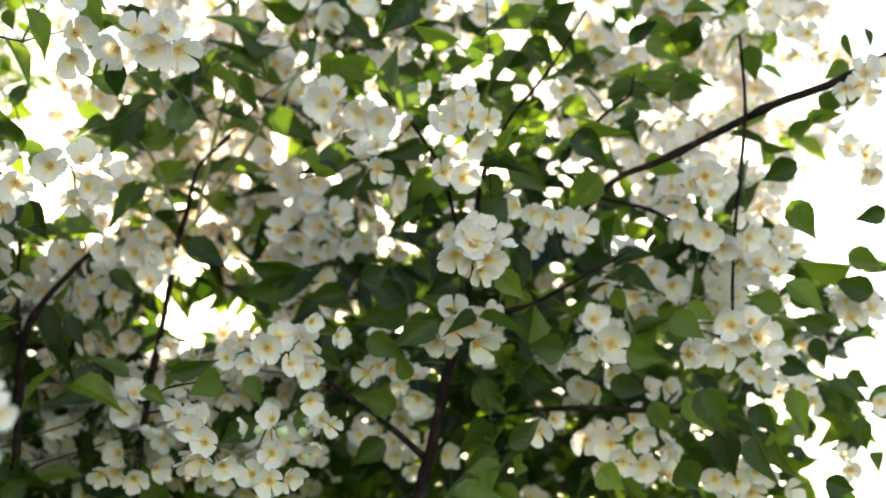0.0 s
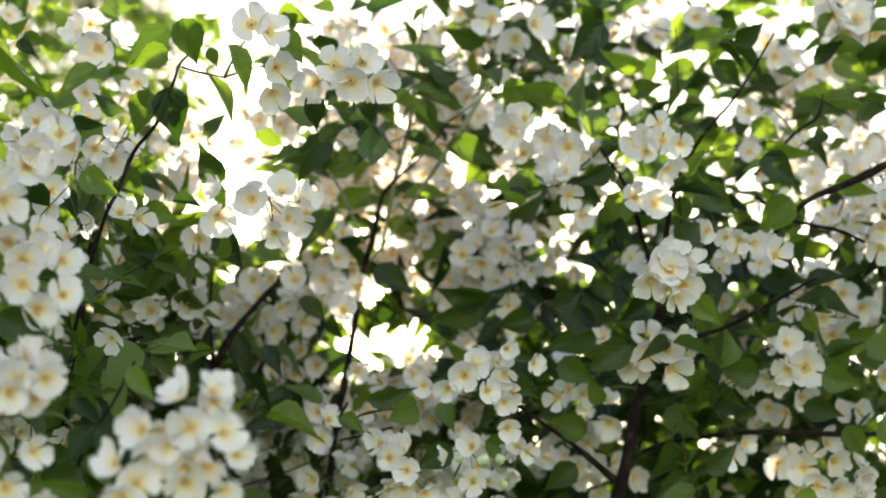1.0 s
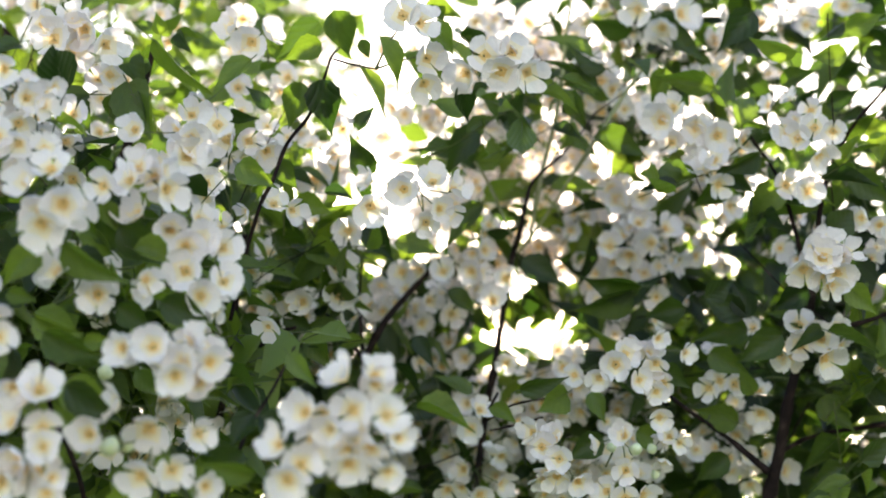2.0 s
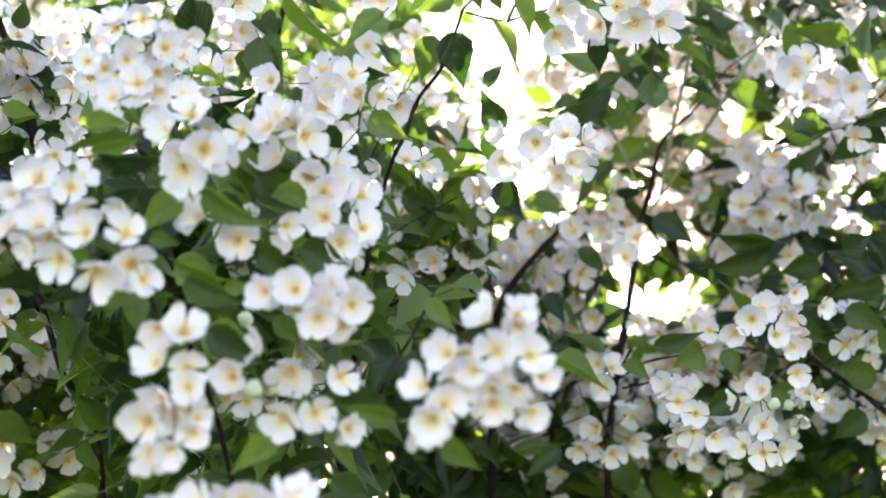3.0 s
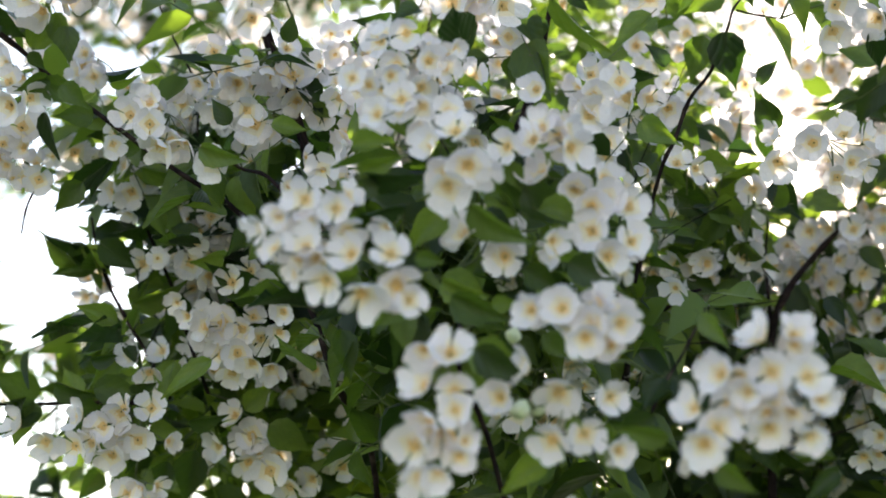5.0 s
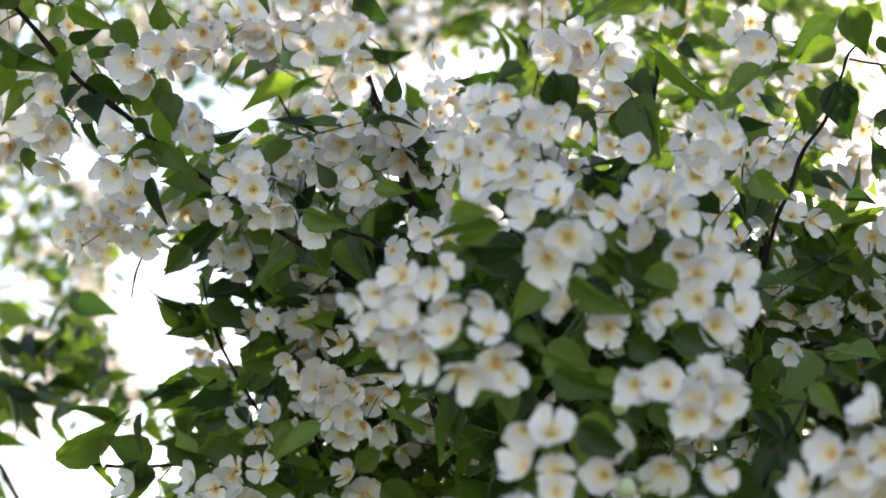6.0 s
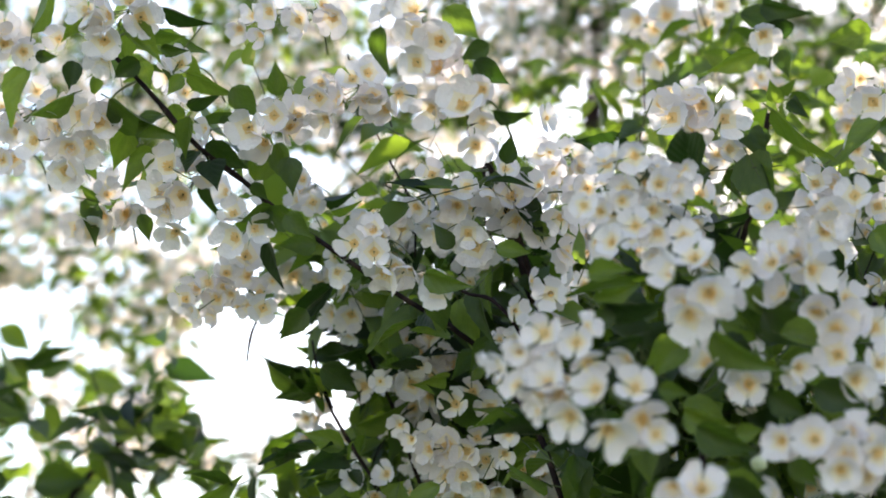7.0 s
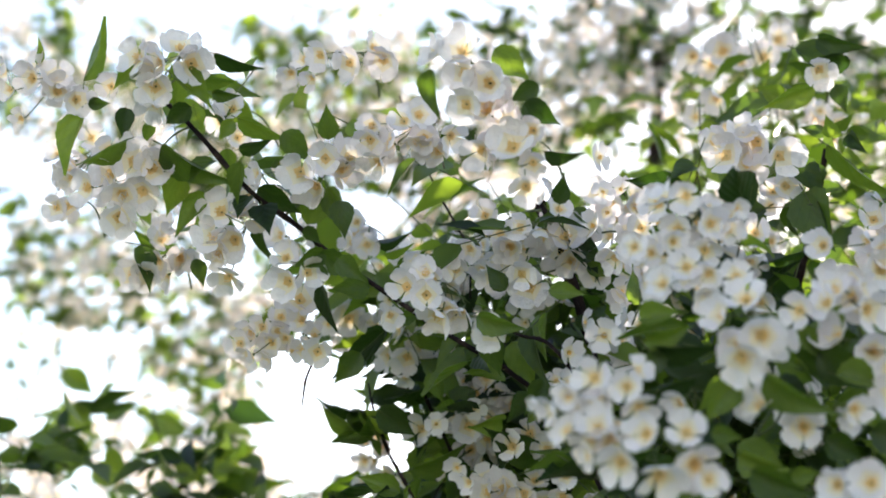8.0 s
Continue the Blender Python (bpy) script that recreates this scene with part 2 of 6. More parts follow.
right = shrub("tall mock orange shrub with dark stems and scattered white blossom", 0.30, 2.35)
middle = shrub("mock orange shrub with dark upright stems and open white flowers", -0.45, 2.30)
front = shrub("mock orange shrub with dense hanging clusters of white flowers", -0.55, 1.75)
arching = shrub("mock orange shrub with an arching bough full of white blossom", -1.15, 2.15)
rear = shrub("sunlit mock orange shrub with broad green leaves behind the others", -1.9, 3.0)
distant = shrub("tall pale flowering shrub in the sun behind the others", -2.3, 4.15)


def place(name, me, parent, m):
    """A piece at the world pose m, under a thing or a part that stands unturned."""
    ob = new(name, me)
    ob.parent = parent
    base = parent.location + (parent.parent.location if parent.parent else Vector())
    ob.matrix_basis = Matrix.Translation(-base) @ m
    return ob


def smooth_line(points, steps=4):
    """Catmull-Rom through points of (place, width)."""
    if len(points) < 3:
        return points
    ext = [points[0]] + list(points) + [points[-1]]
    out = []
    for i in range(1, len(ext) - 2):
        for k in range(steps):
            t = k / steps
            q = [0.5 * (2 * b + (c - a) * t + (2 * a - 5 * b + 4 * c - d) * t * t + (3 * b - a - 3 * c + d) * t ** 3)
                 for a, b, c, d in ((ext[i - 1][n], ext[i][n], ext[i + 1][n], ext[i + 2][n]) for n in (0, 1))]
            out.append((q[0], max(q[1], 0.0005)))
    return out + [points[-1]]


def tube(bm, line, sides=7, rough=0.0, mat=0):
    rows = []
    u = None
    for i, (p, w) in enumerate(line):
        axis = (line[min(i + 1, len(line) - 1)][0] - line[max(i - 1, 0)][0]).normalized()
        u = axis.orthogonal().normalized() if u is None else (u - axis * u.dot(axis)).normalized()
        v = axis.cross(u)
        r = w / 2 * (1 + (0.28 if i % 6 == 3 and rough else 0))
        rows.append([bm.verts.new(p + r * (1 + rough * noise.noise(p * 60 + Vector((k, 0, 0)))) * (math.cos(q) * u + math.sin(q) * v))
                     for k, q in enumerate(np.linspace(0, 2 * math.pi, sides, endpoint=False))])
    for a, b in zip(rows, rows[1:]):
        for i in range(sides):
            bm.faces.new((a[i], a[(i + 1) % sides], b[(i + 1) % sides], b[i])).material_index = mat
    bm.faces.new(rows[0][::-1]).material_index = mat
    bm.faces.new(rows[-1]).material_index = mat


WOOD = {}


def branch(parent, mat, *points, rooted=False):
    """A stem through points of (x, y, z, width in mm); a rooted one runs on down to the shrub's base."""
    line = [(Vector(p[:3]), p[3] / 1000) for p in points]
    if rooted:
        (top, w), base = line[0], parent.location
        k = len(WOOD.get(parent, ())) * 2.4
        foot = Vector((base.x + 0.12 * math.cos(k), base.y + 0.12 * math.sin(k), base.z))
        line = [(foot, w * 1.2), (foot.lerp(top, 0.4) + Vector((0, 0.24, 0.10)), w * 1.05), (foot.lerp(top, 0.75) + Vector((0, 0.30, 0.04)), w), (top + Vector((0, 0.13, -0.07)), w)] + line
    line = smooth_line(line)
    WOOD.setdefault(parent, []).extend(p for p, w in line)
    bm = bmesh.new()
    tube(bm, [(p - parent.location, w) for p, w in line], 8, 0.10)
    ob = new("branch", finish("branch", bm, (mat,)))
    if mat is young_bark:
        tagged(ob, "pale green young shoot")
    ob.parent = parent
    return ob


def turned(normal, spin):
    """A turn that takes +z to the normal."""
    return normal.to_track_quat("Z", "Y").to_matrix().to_4x4() @ Matrix.Rotation(spin, 4, "Z")


CAST = random.Random(5)
# foliage gaps fitted to the camera's view; first three imitate the low sun's glare
VIEW_GAPS = [
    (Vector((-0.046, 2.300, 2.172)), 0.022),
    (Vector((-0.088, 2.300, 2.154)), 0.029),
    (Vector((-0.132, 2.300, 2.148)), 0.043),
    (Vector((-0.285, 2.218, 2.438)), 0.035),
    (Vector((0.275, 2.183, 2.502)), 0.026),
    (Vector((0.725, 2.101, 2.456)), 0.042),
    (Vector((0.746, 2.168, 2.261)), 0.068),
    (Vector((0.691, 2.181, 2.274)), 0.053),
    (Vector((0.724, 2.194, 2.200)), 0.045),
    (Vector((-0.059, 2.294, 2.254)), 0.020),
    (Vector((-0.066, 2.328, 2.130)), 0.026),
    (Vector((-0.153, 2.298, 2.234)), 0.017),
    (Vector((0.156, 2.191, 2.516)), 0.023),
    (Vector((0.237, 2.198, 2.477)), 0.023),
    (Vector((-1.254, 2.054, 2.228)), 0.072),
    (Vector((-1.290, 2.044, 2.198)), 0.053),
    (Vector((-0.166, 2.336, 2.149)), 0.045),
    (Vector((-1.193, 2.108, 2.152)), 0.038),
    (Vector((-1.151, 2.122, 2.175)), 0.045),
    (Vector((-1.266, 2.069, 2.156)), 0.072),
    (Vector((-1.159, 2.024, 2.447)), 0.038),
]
# about where the camera stands; each gap is a cone from here
VIEWPOINT = Vector((-0.08, 0.0, 1.57))


def open_there(p, gaps=VIEW_GAPS):
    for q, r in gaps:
        # the cone along the view widens with distance from the camera
        axis = (q - VIEWPOINT).normalized()
        d = p - VIEWPOINT
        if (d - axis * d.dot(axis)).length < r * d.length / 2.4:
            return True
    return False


def cluster(parent, *blooms):
    """A raceme: each bloom is (x, y, z, width in mm); its stalks run back to a twig of the shrub."""
    heads = [(Vector(q[:3]), q[3] / 1000) for q in blooms]
    # far blooms that would cover the glare gaps are left out
    heads = [(p, w) for p, w in heads if p.y < 1.7 or not open_there(p, VIEW_GAPS[:3])]
    if not heads:
        return
    heart = sum((p for p, w in heads), Vector()) / len(heads)
    spread = max(max((p - heart).length for p, w in heads), 0.012)
    if len(heads) > 3:
        for k in range(len(heads) * (3 if parent in (front, arching) else 2) // 4):
            p, w = heads[CAST.randrange(len(heads))]
            heads.append((p.lerp(heart, CAST.uniform(0.1, 0.6)) - OUTWARD * CAST.uniform(0.008, 0.022) + Vector((CAST.gauss(0, 0.010), 0, CAST.gauss(0, 0.010))), w * CAST.uniform(0.85, 1.0)))
    knot = heart - OUTWARD * (0.018 + 0.35 * spread) + Vector((0, 0, 0.012))
    near = min(WOOD[parent], key=lambda q: (q - knot).length) if parent in WOOD else knot
    bm = bmesh.new()
    rel = parent.location
    if 0.02 < (near - knot).length < 0.09:
        way = knot.lerp(near, 0.5) + Vector((CAST.uniform(-0.01, 0.01), 0.015, CAST.uniform(-0.005, 0.02)))
        tube(bm, smooth_line([(knot - rel, 0.0016), (way - rel, 0.0022), (near - rel, 0.003)], 5), 5, 0, 0)
    else:
        tail = knot - OUTWARD * 0.07 + Vector((CAST.uniform(-0.02, 0.02), 0, -0.04))
        tube(bm, smooth_line([(knot - rel, 0.0016), (knot.lerp(tail, 0.5) + Vector((0.004, 0, 0.008)) - rel, 0.0018), (tail - rel, 0.0024)], 4), 5, 0, 0)
    made = []
    for p, w in heads:
        away = (p - heart) / spread
        n = (OUTWARD + 0.7 * away + Vector((CAST.gauss(0, 0.34), CAST.gauss(0, 0.22), CAST.gauss(-0.10, 0.34)))).normalized()
        foot = p - n * 0.16 * w
        tube(bm, smooth_line([(foot - rel, 0.0013), (foot.lerp(knot, 0.5) - n * 0.004 - rel, 0.0012), (knot - rel, 0.0014)], 3), 4, 0, 0)
        small = w < 0.0185
        made.append((p, n, w, small))
    stalk = new("flower_stalk", finish("flower_stalk", bm, (stalk_green,)))
    stalk.parent = parent
    for p, n, w, small in made:
        m = Matrix.Translation(p) @ turned(n, CAST.uniform(0, 6.3)) @ Matrix.Scale(w * (1.0 if parent in (front, arching) else 0.94) if not small else w * 1.15, 4)
        if small:
            tagged(place("bud", BUD, stalk, m), "closed greenish cream bud")
        else:
            place("flower", CAST.choice(FLOWERS), stalk, m)


def blade(foot, tip, wide, roll, side=OUTWARD):
    """The pose of a leaf from its foot to its tip; roll turns it about its rib."""
    y = tip - foot
    long = y.length
    y.normalize()
    z = side - y * side.dot(y)
    z = z.normalized() if z.length > 0.05 else y.orthogonal().normalized()
    x = y.cross(z)
    m = Matrix((x * wide, y * long, z * long * 0.8)).transposed().to_4x4()
    m.translation = foot
    return m if not roll else Matrix.Translation(foot) @ Matrix.Rotation(radians(roll), 4, y) @ Matrix.Translation(-foot) @ m


LEAF_COUNT = {}


def leaf(parent, foot, tip, wide, roll):
    LEAF_COUNT[parent] = LEAF_COUNT.get(parent, 0) + 1
    place("leaf", CAST.choice(LEAVES), parent, blade(Vector(foot), Vector(tip), wide / 1000, roll + CAST.uniform(-6, 6)))


# ---- stems, boughs and twigs ----
branch(right, bark, (0.309, 1.880, 2.133, 5.7), (0.356, 1.856, 2.177, 6.3), (0.411, 1.857, 2.200, 8.2), (0.483, 1.825, 2.227, 8.8), (0.526, 1.790, 2.239, 9.5), (0.592, 1.771, 2.257, 9.5), (0.647, 1.759, 2.281, 10.1), (0.682, 1.727, 2.293, 11.4))
branch(right, bark, (0.126, 1.951, 1.813, 15.3), (0.137, 1.956, 1.862, 14.4), (0.150, 1.932, 1.908, 12.6), (0.163, 1.911, 1.967, 10.8), (0.177, 1.918, 2.006, 9.4), (0.192, 1.909, 2.055, 8.6), (0.194, 1.882, 2.086, 7.2), (0.208, 1.854, 2.175, 5.4), (0.230, 1.853, 2.226, 4.0), (0.248, 1.834, 2.253, 3.6), (0.277, 1.802, 2.279, 3.2), (0.303, 1.793, 2.315, 2.7), (0.327, 1.788, 2.352, 1.8), rooted=True)
branch(right, bark, (0.138, 1.939, 1.891, 8.8), (0.097, 1.947, 1.932, 5.0), (0.054, 1.929, 1.961, 4.4), (0.023, 1.917, 1.985, 3.1))
branch(right, bark, (0.183, 1.876, 2.028, 5.5), (0.252, 1.875, 2.041, 4.9), (0.304, 1.845, 2.060, 3.7), (0.363, 1.818, 2.086, 3.1))
branch(right, bark, (0.155, 1.974, 1.916, 4.5), (0.189, 1.979, 1.935, 4.5), (0.250, 1.954, 1.940, 5.1), (0.310, 1.936, 1.939, 6.4), (0.423, 1.931, 1.931, 5.1), (0.483, 1.918, 1.939, 3.2))
branch(right, bark, (0.479, 1.872, 2.012, 3.2), (0.483, 1.871, 2.062, 3.2), (0.485, 1.836, 2.129, 3.8), (0.490, 1.808, 2.185, 4.4), (0.498, 1.802, 2.247, 3.8), (0.493, 1.780, 2.318, 3.2))
branch(right, bark, (0.416, 1.847, 2.127, 3.2), (0.388, 1.856, 2.145, 3.8), (0.343, 1.876, 2.165, 3.8), (0.305, 1.863, 2.189, 5.1))
branch(right, bark, (0.314, 1.902, 2.228, 3.9), (0.361, 1.890, 2.271, 3.2), (0.383, 1.865, 2.281, 3.2), (0.387, 1.847, 2.301, 2.6))
branch(right, bark, (-0.189, 2.121, 1.845, 8.8), (-0.189, 2.124, 1.913, 8.1), (-0.173, 2.093, 2.002, 8.1), (-0.161, 2.075, 2.052, 8.1), (-0.151, 2.079, 2.108, 6.8), (-0.136, 2.064, 2.181, 6.8), (-0.124, 2.037, 2.208, 6.1), (-0.116, 2.028, 2.240, 4.8), (-0.106, 2.037, 2.271, 4.1), (-0.070, 2.022, 2.298, 3.4), rooted=True)
branch(right, young_bark, (-0.128, 2.053, 2.185, 3.4), (-0.101, 2.055, 2.220, 3.4), (-0.058, 2.023, 2.273, 4.1), (-0.030, 2.002, 2.307, 5.4), (0.005, 2.000, 2.360, 4.8), (0.033, 1.989, 2.395, 3.4))
branch(right, young_bark, (-0.114, 2.049, 2.197, 4.1), (-0.096, 2.036, 2.278, 4.8), (-0.073, 1.995, 2.349, 4.8), (-0.061, 1.957, 2.420, 4.1), (-0.051, 1.951, 2.475, 3.4))
branch(right, young_bark, (-0.134, 2.044, 2.203, 3.4), (-0.160, 2.037, 2.269, 3.4), (-0.176, 2.016, 2.291, 2.7))
branch(right, bark, (-0.320, 2.058, 1.842, 10.6), (-0.317, 2.050, 1.971, 9.9), (-0.311, 2.020, 2.044, 9.3), (-0.290, 2.004, 2.086, 8.0), (-0.258, 2.014, 2.129, 6.6), (-0.231, 2.012, 2.156, 5.3), rooted=True)
branch(right, bark, (-0.312, 2.021, 2.051, 5.3), (-0.337, 2.021, 2.086, 4.6), (-0.354, 1.999, 2.104, 3.3))
branch(right, bark, (-0.313, 2.019, 2.057, 4.6), (-0.316, 2.014, 2.124, 3.3), (-0.309, 1.988, 2.164, 2.7))
branch(right, bark, (-0.407, 1.680, 2.014, 4.3), (-0.392, 1.677, 2.081, 4.3), (-0.373, 1.651, 2.124, 3.9), (-0.360, 1.639, 2.142, 3.9), (-0.346, 1.644, 2.184, 3.9), (-0.324, 1.642, 2.212, 3.6), (-0.304, 1.614, 2.242, 3.1), (-0.295, 1.607, 2.262, 2.4), (-0.276, 1.619, 2.285, 1.6))
branch(right, bark, (-0.252, 1.597, 2.240, 1.5), (-0.276, 1.604, 2.249, 2.2), (-0.292, 1.589, 2.249, 2.2))
branch(right, bark, (-0.095, 1.890, 1.971, 2.5), (-0.137, 1.898, 1.966, 2.5), (-0.168, 1.914, 1.953, 3.1), (-0.152, 1.897, 1.980, 3.1))
branch(right, bark, (-0.162, 1.905, 1.940, 2.5), (-0.138, 1.917, 1.947, 2.5), (-0.104, 1.902, 1.952, 2.5))
branch(right, bark, (0.192, 1.890, 2.089, 5.6), (0.168, 1.873, 2.195, 3.8), (0.142, 1.847, 2.233, 3.8), (0.133, 1.836, 2.243, 2.5))
branch(middle, bark, (-0.552, 1.732, 2.086, 7.7), (-0.544, 1.728, 2.146, 7.1), (-0.530, 1.701, 2.185, 7.1), (-0.515, 1.684, 2.216, 6.5), (-0.509, 1.696, 2.237, 5.3))
branch(middle, bark, (-0.475, 1.955, 1.988, 5.2), (-0.445, 1.961, 2.041, 5.2), (-0.410, 1.946, 2.061, 3.9), (-0.388, 1.939, 2.068, 3.2))
branch(middle, bark, (-0.475, 1.955, 1.988, 5.2), (-0.432, 1.968, 2.021, 4.5), (-0.390, 1.952, 2.051, 3.9))
branch(arching, bark, (-0.688, 1.620, 1.911, 6.5), (-0.706, 1.588, 1.982, 6.0), (-0.747, 1.573, 2.048, 6.5), (-0.782, 1.555, 2.080, 5.4), (-0.822, 1.510, 2.105, 4.9), (-0.867, 1.475, 2.138, 4.9), (-0.920, 1.455, 2.178, 4.9), (-0.948, 1.424, 2.205, 4.9), (-0.973, 1.378, 2.226, 4.9), (-1.003, 1.351, 2.265, 4.9), (-1.027, 1.340, 2.293, 4.3), (-1.041, 1.306, 2.310, 3.3), rooted=True)
branch(arching, bark, (-0.713, 1.619, 2.086, 4.4), (-0.709, 1.594, 2.113, 5.0), (-0.718, 1.586, 2.152, 6.1), (-0.745, 1.559, 2.240, 6.7), (-0.749, 1.530, 2.272, 4.4))
branch(middle, bark, (-0.568, 1.754, 2.140, 7.6), (-0.542, 1.726, 2.190, 7.6), (-0.523, 1.724, 2.230, 8.2), (-0.513, 1.726, 2.273, 5.9), (-0.496, 1.697, 2.321, 4.7))
branch(front, bark, (-0.478, 1.324, 1.848, 4.8), (-0.480, 1.325, 1.878, 4.4), (-0.483, 1.333, 1.911, 4.4), (-0.480, 1.316, 1.933, 3.9), rooted=True)
branch(front, bark, (-0.338, 1.330, 1.795, 3.2), (-0.326, 1.322, 1.828, 2.8), (-0.306, 1.324, 1.862, 2.4), (-0.288, 1.318, 1.894, 1.8))
branch(arching, bark, (-0.675, 1.499, 2.017, 3.1), (-0.684, 1.468, 2.048, 3.1), (-0.705, 1.461, 2.073, 3.6), (-0.729, 1.465, 2.082, 3.1), (-0.738, 1.447, 2.086, 2.6))
branch(middle, bark, (-0.469, 1.877, 1.875, 8.3), (-0.455, 1.866, 1.937, 7.7), (-0.440, 1.840, 1.997, 7.7), (-0.431, 1.833, 2.067, 7.7), (-0.428, 1.837, 2.116, 6.5), (-0.418, 1.817, 2.147, 6.5), rooted=True)
branch(middle, bark, (-0.438, 1.848, 2.011, 5.9), (-0.405, 1.860, 2.042, 5.3), (-0.367, 1.849, 2.049, 3.6))
branch(arching, bark, (-0.935, 1.774, 1.937, 4.9), (-0.948, 1.739, 1.980, 4.3), (-0.967, 1.732, 2.010, 4.3), (-0.991, 1.726, 2.051, 3.7), (-0.992, 1.707, 2.068, 3.1))
branch(arching, bark, (-0.897, 1.791, 1.945, 4.9), (-0.907, 1.757, 1.994, 3.7), (-0.922, 1.747, 2.043, 4.3), (-0.938, 1.748, 2.075, 3.7), (-0.948, 1.718, 2.113, 3.1))
branch(arching, bark, (-0.985, 1.715, 2.051, 3.1), (-1.002, 1.708, 2.095, 3.1), (-0.998, 1.685, 2.120, 2.5))
branch(arching, bark, (-0.932, 1.703, 1.918, 4.8), (-0.987, 1.683, 1.917, 4.2), (-1.060, 1.658, 1.912, 3.6), (-1.093, 1.623, 1.913, 3.0))
branch(arching, bark, (-0.753, 1.710, 2.143, 7.2), (-0.753, 1.683, 2.165, 8.4), (-0.760, 1.678, 2.195, 9.0), (-0.788, 1.648, 2.281, 7.8), (-0.787, 1.616, 2.318, 7.8))
branch(rear, bark, (-1.764, 2.375, 2.099, 11.0), (-1.709, 2.405, 2.192, 11.0), (-1.668, 2.398, 2.252, 8.2), rooted=True)
branch(arching, bark, (-0.994, 1.536, 2.058, 1.7), (-0.995, 1.544, 2.090, 2.3), (-0.975, 1.533, 2.114, 1.7))

# upright stems of the two shrubs behind
for k in range(7):
    a = k * 2.4
    branch(rear, bark, (-1.9 + 0.10 * math.cos(a), 3.0 + 0.10 * math.sin(a), -0.03, 12), (-1.9 + 0.2 * math.cos(a), 3.05 + 0.15 * math.sin(a), 0.8, 9), (-1.85 + 0.38 * math.cos(a), 3.1 + 0.22 * math.sin(a), 1.62, 5))
    branch(distant, bark, (-2.3 + 0.14 * math.cos(a), 4.15 + 0.10 * math.sin(a), -0.03, 18), (-2.3 + 0.35 * math.cos(a), 4.15 + 0.15 * math.sin(a), 1.4, 13), (-2.3 + 0.7 * math.cos(a), 4.1 + 0.2 * math.sin(a), 2.7, 8), (-2.3 + 0.8 * math.cos(a), 4.05 + 0.2 * math.sin(a), 3.3 + 0.2 * math.sin(k), 4))

branch(distant, bark, (-1.62, 4.2, -0.03, 52), (-1.55, 4.2, 1.6, 48), (-1.47, 4.15, 3.2, 42), (-1.45, 4.15, 3.75, 32))

# ---- blossom ----
cluster(right, (-0.266, 1.686, 2.156, 28), (-0.230, 1.652, 2.134, 35), (-0.204, 1.678, 2.148, 34), (-0.265, 1.660, 2.121, 39), (-0.198, 1.672, 2.119, 31), (-0.185, 1.674, 2.138, 34))
cluster(right, (-0.313, 1.830, 2.268, 34), (-0.320, 1.843, 2.289, 30))
cluster(right, (-0.357, 1.939, 2.251, 48), (-0.343, 1.976, 2.271, 40), (-0.366, 1.953, 2.295, 29), (-0.340, 1.953, 2.285, 29))
cluster(right, (-0.313, 1.882, 2.168, 38))
cluster(right, (-0.205, 1.595, 2.223, 38), (-0.202, 1.593, 2.247, 36), (-0.194, 1.603, 2.262, 27))
cluster(right, (-0.163, 1.609, 2.237, 41), (-0.130, 1.606, 2.236, 40), (-0.106, 1.616, 2.238, 40), (-0.146, 1.605, 2.252, 40), (-0.119, 1.609, 2.256, 36))
cluster(right, (-0.204, 1.532, 2.257, 39), (-0.218, 1.523, 2.261, 39))
cluster(right, (-0.172, 2.371, 2.632, 41), (-0.185, 2.376, 2.616, 41), (-0.200, 2.401, 2.473, 41), (-0.161, 2.388, 2.650, 41))
cluster(right, (-0.107, 2.373, 2.631, 43), (-0.080, 2.382, 2.582, 43), (-0.046, 2.390, 2.591, 43), (-0.063, 2.373, 2.608, 43))
cluster(right, (-0.027, 2.124, 2.450, 38), (-0.016, 2.135, 2.437, 38), (-0.027, 2.134, 2.419, 38), (-0.002, 2.130, 2.423, 38), (-0.041, 2.138, 2.410, 33))
cluster(right, (0.029, 1.981, 2.465, 45), (0.078, 2.006, 2.468, 50), (0.057, 1.997, 2.448, 45))
cluster(right, (0.099, 2.109, 2.428, 39), (0.136, 2.120, 2.443, 39), (0.117, 2.127, 2.423, 39))
cluster(right, (0.040, 1.841, 2.267, 44), (0.053, 1.838, 2.279, 38), (0.075, 1.845, 2.260, 41), (0.099, 1.845, 2.248, 38), (0.128, 1.856, 2.243, 35), (0.050, 1.857, 2.246, 32), (0.032, 1.850, 2.280, 34))
cluster(right, (0.084, 1.841, 2.203, 41), (0.092, 1.832, 2.214, 37), (0.094, 1.830, 2.186, 31))
cluster(right, (0.171, 1.773, 2.257, 26), (0.165, 1.770, 2.221, 33), (0.174, 1.764, 2.210, 33), (0.191, 1.757, 2.219, 33), (0.192, 1.763, 2.192, 37), (0.207, 1.744, 2.210, 30), (0.191, 1.770, 2.243, 29))
cluster(right, (0.161, 1.791, 2.169, 35), (0.180, 1.772, 2.155, 35))
cluster(right, (0.036, 2.171, 2.341, 33), (-0.026, 2.163, 2.331, 37), (-0.030, 2.177, 2.317, 37), (-0.002, 2.157, 2.283, 37), (0.030, 2.165, 2.289, 37), (0.071, 2.175, 2.299, 37), (0.054, 2.178, 2.320, 37), (-0.009, 2.155, 2.298, 37))
cluster(right, (0.020, 2.097, 2.230, 33), (0.051, 2.098, 2.222, 42), (0.036, 2.094, 2.205, 38), (0.002, 2.111, 2.217, 38), (0.008, 2.090, 2.190, 38), (0.063, 2.100, 2.186, 38), (-0.016, 2.091, 2.200, 38))
cluster(right, (0.132, 2.092, 2.247, 35))
